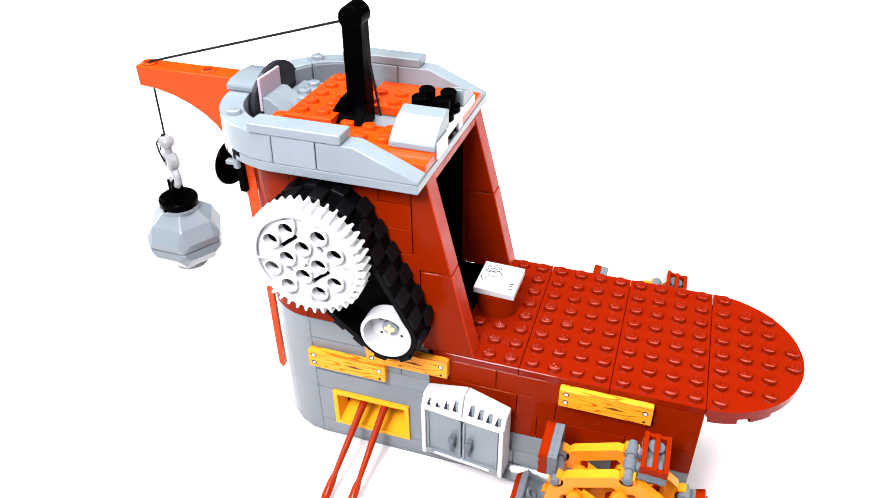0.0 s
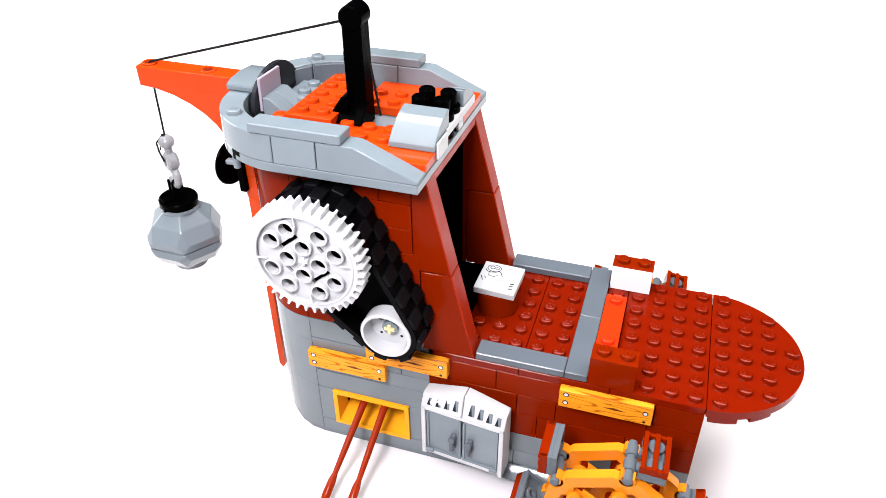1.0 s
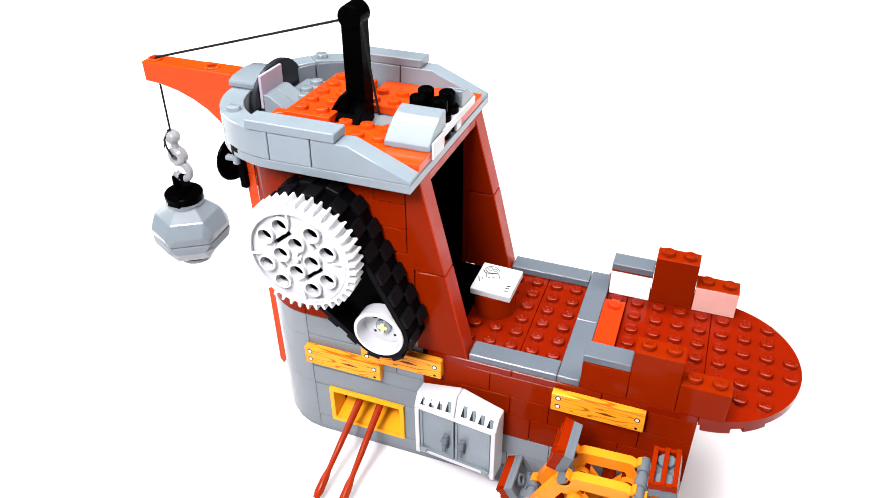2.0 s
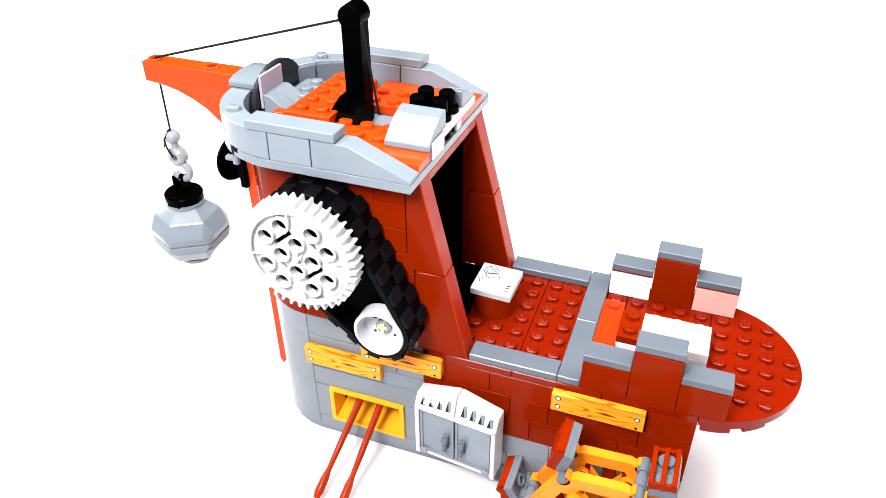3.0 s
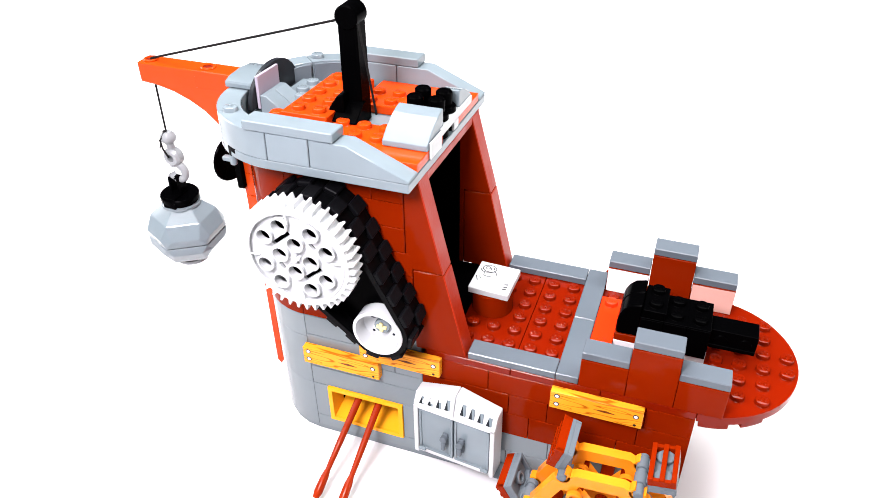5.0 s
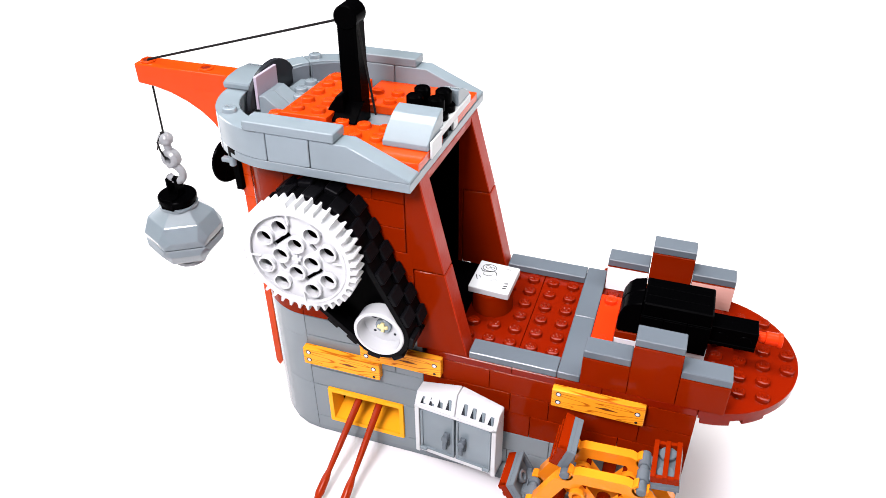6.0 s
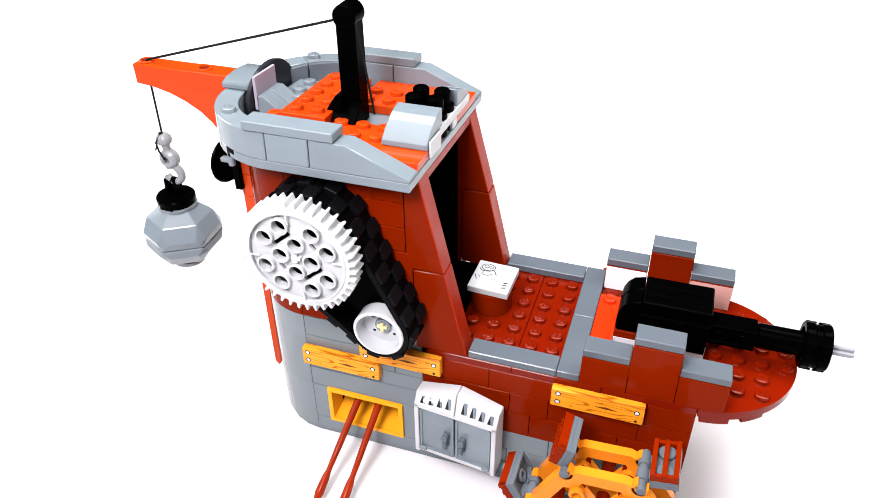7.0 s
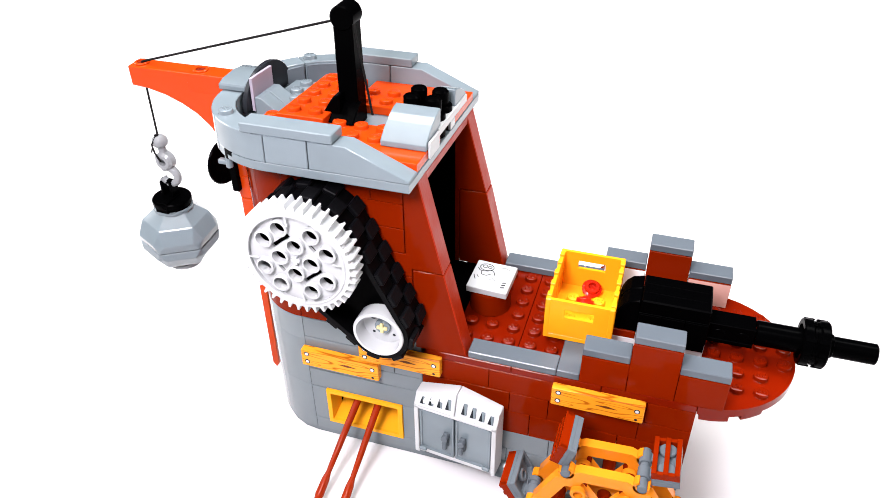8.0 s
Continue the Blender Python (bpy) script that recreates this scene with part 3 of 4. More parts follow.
def build_gear():
    outer = []
    for k in range(40):
        for f, r in ((0.0, 2.33), (0.28, 2.35), (0.42, 2.6), (0.62, 2.6), (0.76, 2.35)):
            a = 2 * math.pi * (k + f) / 40
            outer.append((r * math.cos(a), r * math.sin(a)))
    turn = radians(40)
    def rot(u, v):
        return (u * math.cos(turn) - v * math.sin(turn), u * math.sin(turn) + v * math.cos(turn))
    holes = []
    for u, v in ((-.5, -.5), (.5, -.5), (-.5, .5), (.5, .5), (-1.5, -.5), (-1.5, .5), (1.5, -.5), (1.5, .5), (-.5, -1.5), (.5, -1.5), (-.5, 1.5), (.5, 1.5)):
        u, v = u * 0.97, v * 0.97
        holes.append(circle(*rot(u, v), 0.31))
    for u, v in ((0, 0.97), (0, -0.97), (0.97, 0), (-0.97, 0)):
        d, w = (0.52, 0.09) if u == 0 else (0.09, 0.16)
        holes.append([rot(u + a, v + b) for a, b in ((-d, -w), (d, -w), (d, w), (-d, w))])
    bm = bmesh.new()
    slab(bm, outer, [circle(0, 0, 2.1, 64)], -0.78, 0.0, pose(GX, GY, GZ))
    slab(bm, circle(0, 0, 2.1, 64), holes, -0.62, -0.48, pose(GX, GY, GZ))
    gear = part("gear", bm, WHITE, ship, "white forty-tooth gear wheel with round holes")
    for u, v in ((-.5, -.5), (.5, -.5), (-.5, .5), (.5, .5), (-1.5, -.5), (-1.5, .5), (1.5, -.5), (1.5, .5), (-.5, -1.5), (.5, -1.5), (-.5, 1.5), (.5, 1.5)):
        bm = bmesh.new()
        x, z = rot(u * 0.97, v * 0.97)
        ring_tube(bm, (GX + x, GY - 0.84, GZ + z), (GX + x, GY - 0.47, GZ + z), 0.39, 0.312, 24)
        part("hole_collar", bm, WHITE, gear)
    bm = bmesh.new()
    ring_tube(bm, (GX, GY - 0.83, GZ), (GX, GY - 0.75, GZ), 2.18, 2.06, 72)
    part("gear_ridge", bm, WHITE, gear)
    for k in range(4):
        bm = bmesh.new()
        box(bm, 1.62, 2.12, -0.03, 0.03, -0.04, 0.04, 0.01, Matrix.Translation((GX, GY - 0.81, GZ)) @ Matrix.Rotation(radians(85 + 90 * k), 4, "Y"))
        part("gear_rib", bm, WHITE, gear)
    bm = bmesh.new()
    box(bm, GX - 0.2, GX + 0.2, GY - 0.81, -0.1, GZ - 0.07, GZ + 0.07, 0.02)
    box(bm, GX - 0.07, GX + 0.07, GY - 0.815, -0.1, GZ - 0.2, GZ + 0.2, 0.02)
    part("gear_axle", bm, SILVER, gear)
    # wheel behind the gear that carries the belt
    bm = bmesh.new()
    rod(bm, (GX, -1.7, GZ), (GX, -0.05, GZ), 1.98, 40)
    part("belt_wheel", bm, BLACK, ship, "black wheel behind the gear")
    bm = bmesh.new()
    lathe(bm, [(0, 0.72), (0.95, 0.72), (1.0, 0.0), (1.12, 0.0), (1.15, 0.05), (1.12, 1.35), (0, 1.35)], along((PX, -1.95, PZ), (PX, -0.55, PZ))[0], 40)
    wheel = part("pulley", bm, WHITE, ship, "white hollow pulley wheel")
    bm = bmesh.new()
    rod(bm, (PX, -1.41, PZ), (PX, -1.1, PZ), 0.36, 20)
    part("pulley_hub", bm, LGREY, wheel)
    bm = bmesh.new()
    box(bm, PX - 0.24, PX + 0.24, -1.51, -1.35, PZ - 0.08, PZ + 0.08)
    box(bm, PX - 0.08, PX + 0.08, -1.52, -1.36, PZ - 0.24, PZ + 0.24)
    part("pulley_axle", bm, TAN, wheel, "tan cross axle end")
    # dark discs on the pulley's floor, coloured as the shade in its holes
    bm = bmesh.new()
    for k in range(4):
        a = radians(45 + 90 * k)
        rod(bm, (PX + 0.66 * math.cos(a), -1.25, PZ + 0.66 * math.sin(a)), (PX + 0.66 * math.cos(a), -1.15, PZ + 0.66 * math.sin(a)), 0.08 + 0.16 * (k == 1), 14)
    part("pulley_holes", bm, DGREY_D, wheel)


def build_belt():
    # closed path round both wheels
    d = math.hypot(PX - GX, PZ - GZ)
    base = math.atan2(PZ - GZ, PX - GX)
    R, r = 2.3, 1.36
    off = math.acos((R - r) / d)
    path = []
    n = 40
    for i in range(n + 1):
        a = base + off + (2 * math.pi - 2 * off) * i / n
        path.append((GX + R * math.cos(a), GZ + R * math.sin(a)))
    for i in range(25):
        a = base - off + 2 * off * i / 24
        path.append((PX + r * math.cos(a), PZ + r * math.sin(a)))
    bm = bmesh.new()
    cx, cz = (GX + PX) / 2, (GZ + PZ) / 2
    inner = []
    m = len(path)
    for i, (x, z) in enumerate(path):
        ax, az = path[i - 1]
        bx, bz = path[(i + 1) % m]
        tx, tz = bx - ax, bz - az
        L = math.hypot(tx, tz)
        inner.append((x - tz / L * 0.24, z + tx / L * 0.24))
    slab(bm, path, [inner], -1.86, -0.06)
    belt = part("tread_belt", bm, RUBBER, ship, "black rubber tread belt")
    # added black web; the shade between both runs is in its colour
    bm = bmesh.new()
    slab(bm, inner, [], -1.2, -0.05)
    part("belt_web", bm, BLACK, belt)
    bm = bmesh.new()
    box(bm, -0.3, 0.3, 0, 0.86, -0.02, 0.2, 0.04)
    lug = mesh_of("tread_lug", bm, LUG)
    # even steps along the path
    pts = path + [path[0]]
    lens = [math.dist(p, q) for p, q in zip(pts, pts[1:])]
    total, step = sum(lens), sum(lens) / 19
    for k in range(19):
        for side in (0, 1):
            s = (k + 0.5 * side) * step
            i = 0
            while s > lens[i]:
                s -= lens[i]
                i += 1
            f = s / lens[i]
            x, z = (pts[i][0] + f * (pts[i + 1][0] - pts[i][0]), pts[i][1] + f * (pts[i + 1][1] - pts[i][1]))
            ang = math.atan2(pts[i + 1][1] - pts[i][1], pts[i + 1][0] - pts[i][0])
            ob = new("tread_lug", lug)
            ob.parent = belt
            ob.matrix_basis = Matrix.Translation((x * U, (-1.84 + 0.9 * side) * U, z * U)) @ Matrix.Rotation(-ang + math.pi, 4, "Y")


def build_plank(x0, z0, dark_left=True):
    bm = bmesh.new()
    box(bm, 0, 4, -0.4, -0.005, 0, 1.0, 0.03)
    plank = part("wood_plank", bm, WOOD, ship, "yellow tile printed as a nailed wooden plank")
    plank.location = (x0 * U, 0, z0 * U)
    for x, z in ((0.3, 0.78), (0.3, 0.3), (3.7, 0.66), (3.7, 0.16)):
        bm = bmesh.new()
        rod(bm, (x, -0.41, z), (x, -0.39, z), 0.13 if z > 0.2 else 0.07, 16, 0.004)
        ring = part("nail_ring", bm, INK, plank)
        if z < 0.2:
            continue
        bm = bmesh.new()
        rod(bm, (x, -0.42, z), (x, -0.39, z), 0.085, 16, 0.004)
        part("nail_head", bm, SILVER, plank)
    bm = bmesh.new()
    prism(bm, [(1.9, 0.52), (2.4, 0.6), (2.9, 0.5), (2.4, 0.46)], "y", -0.408, -0.39, 0)
    part("knot_mark", bm, INK_BROWN, plank)


def build_furnace():
    x0, x1, z0, z1 = -13.35, -9.3, -6.4, -4.1
    bm = bmesh.new()
    slab(bm, [(x0, z0), (x1, z0), (x1, z1), (x0, z1)], [[(x0 + 0.22, z0 + 0.22), (x1 - 0.22, z0 + 0.22), (x1 - 0.22, z1 - 0.22), (x0 + 0.22, z1 - 0.22)]], -0.12, 1.0)
    frame_ob = part("hatch_frame", bm, AMBER, ship, "amber yellow hatch frame")
    bm = bmesh.new()
    prism(bm, [(0.0, z0 + 0.22), (2.0, z0 + 0.22), (2.0, z0 + 0.66)], "x", x0 + 0.22, x1 - 0.22, 0.02)
    part("hatch_chute", bm, AMBER, frame_ob)
    # black back and ceiling; the shade deep in the hatch is their colour
    bm = bmesh.new()
    box(bm, x0 + 0.1, x1 - 0.1, 2.2, 2.4, z0, z1, 0)
    box(bm, x0 + 0.1, x1 - 0.1, 1.0, 2.4, z1 - 0.22, z1, 0)
    part("hatch_back", bm, BLACK, frame_ob)
    for xa, xb in ((-11.75, -12.25), (-10.72, -10.92)):
        bm = bmesh.new()
        p, q = Vector((xa + 0.12, 1.4, -3.9)), Vector((xb, -4.3, -7.25))
        m, h = along(p, q)
        lathe(bm, [(0, 0), (0.18, 0), (0.2, 0.1), (0.16, h * 0.6), (0.13, h * 0.78), (0.2, h * 0.84), (0.22, h * 0.95), (0.15, h), (0, h)], m, 16)
        part("oar", bm, OAR, ship, "thin reddish brown oar leaning out of the hatch")


def build_cabinet():
    x0, x1, y0, zb, zt = -8.32, -4.2, -1.0, -5.9, -2.7
    cab = thing("cabinet", "white toy cabinet with two grey doors on the hull", "cabinet")
    bm = bmesh.new()
    mid = (x0 + x1) / 2
    box(bm, x0, x1, y0 + 0.1, 0.0, zb, zb + 0.28)
    box(bm, x0, x0 + 0.22, y0, 0.0, zb, zt)
    box(bm, x1 - 0.22, x1, y0, 0.0, zb, zt)
    box(bm, x0 + 0.22, x1 - 0.22, -0.3, -0.02, zb, zt)
    box(bm, x0, x1, y0, 0.0, zt - 0.16, zt)
    body = part("cabinet_body", bm, WHITE, cab)
    for s in (0, 1):
        a, b = (x0, mid - 0.015) if s == 0 else (mid + 0.015, x1)
        bm = bmesh.new()
        lo, hi = (0.6, 1.15) if s == 0 else (1.15, 0.65)
        t = bmesh.new()
        co = [(a, y0, zt), (b, y0, zt), (b, 0, zt), (a, 0, zt), (a, y0 + 0.35, zt + lo), (b, y0 + 0.35, zt + hi), (b, -0.01, zt + hi + 0.02), (a, -0.01, zt + lo + 0.02)]
        vs = [t.verts.new(c) for c in co]
        for f in ((0, 1, 5, 4), (1, 2, 6, 5), (2, 3, 7, 6), (3, 0, 4, 7), (4, 5, 6, 7), (3, 2, 1, 0)):
            t.faces.new([vs[i] for i in f])
        bmesh.ops.recalc_face_normals(t, faces=t.faces[:])
        bmesh.ops.bevel(t, geom=t.edges[:], offset=0.04, segments=1, affect="EDGES")
        merge(bm, t)
        gable = part("cabinet_gable", bm, WHITE, cab)
        # vents lie on the face; their recess shade is in dark and grey colour
        for k in range(4):
            x = a + 0.3 + k * 0.43
            f = (x - a) / (b - a)
            h = lo + (hi - lo) * f
            bm = bmesh.new()
            prism(bm, [(x, h * 0.28), (x + 0.17, h * 0.28), (x + 0.085, h * 0.8)], "y", -0.045, 0.03, 0, Matrix.Translation((0, y0, zt)) @ Matrix.Rotation(-math.atan2(0.35, h), 4, "X"))
            slot = part("vent_slot", bm, DGREY_D, gable)
            bm = bmesh.new()
            prism(bm, [(x + 0.085, h * 0.8), (x + 0.175, h * 0.28), (x + 0.26, h * 0.28), (x + 0.24, h * 0.8)], "y", -0.035, 0.03, 0, Matrix.Translation((0, y0, zt)) @ Matrix.Rotation(-math.atan2(0.35, h), 4, "X"))
            part("vent_louvre", bm, LGREY, slot, "pale grey slanting vent side")
        a, b = (x0 + 0.26, mid - 0.04) if s == 0 else (mid + 0.04, x1 - 0.26)
        bm = bmesh.new()
        box(bm, a, b, y0 + 0.12, y0 + 0.3, zb + 0.3, zt - 0.2, 0.02)
        for q in ((a, b, zb + 0.3, zb + 0.42), (a, b, zt - 0.32, zt - 0.2)):
            box(bm, q[0], q[1], y0 + 0.04, y0 + 0.14, q[2], q[3], 0.02)
        for q in ((a, a + 0.12), (b - 0.12, b)):
            box(bm, q[0], q[1], y0 + 0.04, y0 + 0.14, zb + 0.3, zt - 0.2, 0.02)
        door = part("cabinet_door", bm, LGREY, cab, "grey panelled door")
        hx = b - 0.38 if s == 0 else a + 0.38
        bm = bmesh.new()
        box(bm, hx - 0.13, hx + 0.13, y0 - 0.02, y0 + 0.14, -4.85, -4.0, 0.03)
        rod(bm, (hx, y0 - 0.26, -4.18), (hx, y0 + 0.1, -4.22), 0.17)
        rod(bm, (hx, y0 - 0.24, -4.5), (hx, y0 + 0.1, -4.5), 0.12)
        box(bm, hx - 0.1, hx + 0.1, y0 - 0.28, y0 - 0.1, -4.88, -4.42, 0.05)
        part("door_handle", bm, DGREY, door)
        bm = bmesh.new()
        ex = a + 0.18 if s == 0 else b - 0.18
        rod(bm, (ex - 0.18, y0, zb + 0.36), (ex + 0.18, y0, zb + 0.36), 0.1)
        part("door_hinge", bm, LGREY, door)
    pivot = Vector((x0, y0, 0)) * U
    cab.matrix_basis = Matrix.Translation(pivot) @ Matrix.Rotation(radians(-6), 4, "Z") @ Matrix.Translation(-pivot)


# side wheels: hexagonal frames with clipped tread shoes; each turns about its axle
WX, WZ = 0.88, -4.4


LOOSE = []         # pins whose shoes tip over when the wheel is turned


def shoe_pose(k, lean, reach):
    """Pose of the pin at the wheel's corner k, with its shoe tipped by lean degrees."""
    a = radians(90 + 60 * k)
    return Matrix.Translation((reach * U * math.cos(a), 0, reach * U * math.sin(a))) @ Matrix.Rotation(-a + math.pi / 2 - radians(lean), 4, "Y")


def side_wheel(label, axle_y, side, reach):
    """side -1: the wheel stands before the hull, +1 behind it."""
    w = thing("paddle_wheel", label, "wheel")
    w.location = Vector((WX, axle_y, WZ) if side < 0 else (WX - 0.13, axle_y, WZ - 0.22)) * U
    for yy in (-0.95, 0.5):
        bm = bmesh.new()
        corners = [(reach * math.cos(radians(90 + 60 * k)), reach * math.sin(radians(90 + 60 * k))) for k in range(6)]
        outer = []
        for k in range(6):
            (ax, az), (bx, bz) = corners[k], corners[(k + 1) % 6]
            for f in (0.2, 0.8):
                outer.append((ax + (bx - ax) * f, az + (bz - az) * f))
        outer = [(x * 1.06, z * 1.06) for x, z in outer]
        holes = []
        for k in range(6):
            mx, mz = (corners[k][0] + corners[(k + 1) % 6][0]) / 2, (corners[k][1] + corners[(k + 1) % 6][1]) / 2
            L = math.hypot(mx, mz)
            ux, uz = mx / L, mz / L
            vx, vz = -uz, ux
            tri = [(L * 0.84, -0.8), (L * 0.84, 0.8), (L * 0.76, 0.92), (L * 0.34, 0.16), (L * 0.34, -0.16), (L * 0.76, -0.92)]
            holes.append([(ux * a + vx * b, uz * a + vz * b) for a, b in tri])
        slab(bm, outer, holes, yy - 0.22, yy + 0.22)
        fr = part("wheel_frame", bm, GOLD, w, "bright orange-yellow spoked frame")
        for k in range(6):
            x, z = corners[k]
            a = radians(90 + 60 * k)
            bm = bmesh.new()
            m = Matrix.Translation((x * 0.98, yy, z * 0.98)) @ Matrix.Rotation(-a + math.pi / 2, 4, "Y")
            prism(bm, arc_pts(0, 0, 0.22, 0.34, -220, 40, 10), "y", -0.22, 0.22, 0.01, m)
            part("clip", bm, GOLD, fr)
        for k in range(6):
            x, z = 1.92 * math.cos(radians(90 + 60 * k)), 1.92 * math.sin(radians(90 + 60 * k))
            bm = bmesh.new()
            ring_tube(bm, (x, yy - 0.45, z), (x, yy - 0.2, z), 0.34, 0.2, 20)
            part("frame_boss", bm, GOLD, fr)
    bm = bmesh.new()
    rod(bm, (0, -1.3 if side < 0 else -1.84, 0), (0, 2.28 if side < 0 else 1.2, 0), 0.3)
    part("wheel_axle", bm, BROWN, w)
    for k in range(6):
        x, z = 1.92 * math.cos(radians(90 + 60 * k)), 1.92 * math.sin(radians(90 + 60 * k))
        bm = bmesh.new()
        rod(bm, (x, -0.9, z), (x, 0.7, z), 0.3)
        part("cross_pin", bm, BROWN, w)
    for k in range(6):
        lean = ({0: 5, 1: 40, 2: 25} if side < 0 else {1: 33, 2: 25}).get(k, 0)
        m = shoe_pose(k, lean, reach)
        bm = bmesh.new()
        rod(bm, (0, -1.3, 0), (0, 0.85, 0), 0.2)
        for y in (-0.45, 0.35):
            rod(bm, (0, y - 0.3, 0), (0, y + 0.3, 0), 0.27)
        pin = part("tread_pin", bm, DGREY, w, "dark grey pin between both frames")
        pin.matrix_basis = m
        if math.sin(radians(90 + 60 * k)) < -0.6:
            continue
        drop = Matrix.Translation(Vector((0.1, 0, -0.3) if k == 2 else (0, 0, 0)) * U)
        seat = m.inverted() @ drop @ m @ Matrix.Translation((-0.3 * U if k == 1 else 0.0, 0, 0))
        # open-backed plate with its tube, and two studs that carry the grille
        bm = bmesh.new()
        box(bm, 0.15, 0.5, -0.6, -0.2, -0.12, 0.12, 0.02)
        box(bm, 0.15, 0.5, 0.2, 0.6, -0.12, 0.12, 0.02)
        box(bm, 0.34, 1.44, -0.98, 0.98, 0.22, 0.4)
        for x0, x1, y0, y1 in ((0.34, 1.44, -0.98, -0.84), (0.34, 1.44, 0.84, 0.98), (0.34, 0.48, -0.86, 0.86), (1.30, 1.44, -0.86, 0.86)):
            box(bm, x0, x1, y0, y1, 0.0, 0.24, 0.02)
        ring_tube(bm, (0.89, 0, 0.0), (0.89, 0, 0.24), 0.3, 0.17, 20)
        for y in (-0.5, 0.5):
            rod(bm, (0.89, y, 0.38), (0.89, y, 0.56), 0.36, 18)
        shoe = part("tread_shoe", bm, DGREY, pin, "dark grey shoe plate")
        bm = bmesh.new()
        box(bm, 0.34, 1.44, -0.98, -0.8, 0.4, 0.72, 0.02)
        box(bm, 0.34, 1.44, 0.8, 0.98, 0.4, 0.72, 0.02)
        for x in (0.34, 0.79, 1.24):
            box(bm, x, x + 0.2, -0.985, 0.985, 0.39, 0.78, 0.02)
        grille = part("grille", bm, BROWN, pin, "reddish brown grille tile")
        shoe.matrix_basis = grille.matrix_basis = seat
        if side < 0 and k == 0:
            LOOSE.append(pin)
    return w


def build_sign():
    bm = bmesh.new()
    lathe(bm, [(0, 0.0), (0.97, 0.0), (1.0, 0.04), (1.0, 1.2), (0, 1.22)], pose(-6, 4, 0), 40)
    part("round_brick", bm, BROWN, ship, "reddish brown round brick")
    m = pose(-5.97, 4.08, 1.46, 5, 0, -3)
    bm = bmesh.new()
    box(bm, -0.99, 0.99, -0.99, 0.99, -0.16, 0.2, 0.03, m)
    tile = part("map_tile", bm, WHITE, ship, "white tile printed with thin black line drawing")
    bm = bmesh.new()
    def line(pts, w=0.045):
        for p, q in zip(pts, pts[1:]):
            d = Vector((q[0] - p[0], q[1] - p[1], 0))
            mm = m @ Matrix.Translation((p[0], p[1], 0.201)) @ Matrix.Rotation(math.atan2(d.y, d.x), 4, "Z")
            box(bm, -w / 3, d.length + w / 3, -w / 2, w / 2, -0.004, 0.004, 0, mm)
    line([(-0.42 + 0.34 * math.cos(a * 0.45), 0.56 + 0.24 * math.sin(a * 0.45)) for a in range(15)], 0.035)
    line([(-0.52 + 0.11 * math.cos(a * 0.6), 0.6 + 0.1 * math.sin(a * 0.6)) for a in range(12)], 0.03)
    line([(-0.28 + 0.09 * math.cos(a * 0.6), 0.58 + 0.08 * math.sin(a * 0.6)) for a in range(12)], 0.03)
    line([(-0.82, 0.42), (-0.7, 0.28), (-0.5, 0.26), (-0.3, 0.3), (-0.12, 0.4), (0.0, 0.3), (0.1, 0.1)], 0.04)
    line([(-0.6, 0.24), (-0.55, 0.02), (-0.3, -0.02), (-0.12, 0.12)], 0.03)
    line([(-0.88, -0.1), (-0.74, -0.38)], 0.04); line([(-0.72, -0.1), (-0.62, -0.22)], 0.03)
    line([(0.25, 0.7), (0.5, 0.74), (0.72, 0.62)], 0.015)
    line([(-0.1, -0.3), (0.08, -0.14), (0.25, -0.28)], 0.012)
    for k in range(3):
        line([(0.62, -0.3 - 0.17 * k), (0.76, -0.26 - 0.17 * k)], 0.07)
    part("drawn_lines", bm, INK, tile)


DGREY_L = plastic("wall_grey_plastic", (0.134, 0.158, 0.172), ior=1.4)
DGREY_D = plastic("shadow_grey_plastic", (0.014, 0.016, 0.019))
HOOK = plastic("hook_grey_plastic", (0.21, 0.22, 0.23), 0.12, ior=1.4)
LUG = plastic("worn_black_rubber", (0.0022, 0.0022, 0.0028), 0.45, 0.4, 0.4, 1.12)
LILAC = plastic("pale_lilac_plastic", (0.30, 0.27, 0.33))
DARKRED = plastic("dark_red_plastic", (0.12, 0.012, 0.006))
INK_BROWN = plastic("brown_ink", (0.12, 0.03, 0.004), 0.4)
OAR = plastic("oar_brown_plastic", (0.21, 0.015, 0.002), 0.12)

build_hull()
build_deck()
build_tower()
build_roof()
build_crane()
wrecking_ball = build_ball()
build_gear()
build_belt()
build_plank(-14.28, -2.36)
build_plank(-11.2, -1.22)
build_plank(-2.07, -1.3)
build_furnace()
build_cabinet()
build_sign()
wheel_near = side_wheel("yellow hexagonal tread wheel with brown grille shoes beside the hull", -2.3, -1, 3.08)
wheel_far = side_wheel("yellow hexagonal tread wheel behind the hull", 9.85, 1, 2.95)


# ---------------------------------------------------------------- pieces that are put on one after another
PLACED = []


def placed(ob, t, at):
    """Note when a piece comes to its place; until then it lies ready on the table."""
    PLACED.append((ob, t, at))
    return ob


def flat_tile(length, along_x, label):
    bm = bmesh.new()
    if along_x:
        box(bm, 0.012, length - 0.012, 0.012, 0.988, 0.02, 0.4, 0.035)
    else:
        box(bm, 0.012, 0.988, 0.012, length - 0.012, 0.02, 0.4, 0.035)
    return solid("grey_tile", bm, DGREY_T, label, "tile", group="grey deck tiles")


DGREY_T = plastic("tile_grey_plastic", (0.080, 0.095, 0.112), 0.14, ior=1.3)
for t, x, y, n, ax in ((0.05, -2, 0, 4, False), (0.07, -6, 7, 4, True), (0.35, -2, 4, 4, False), (0.38, -6, 0, 4, True)):
    placed(flat_tile(n, ax, "long dark grey flat tile edging the deck"), t, (x, y, 0))


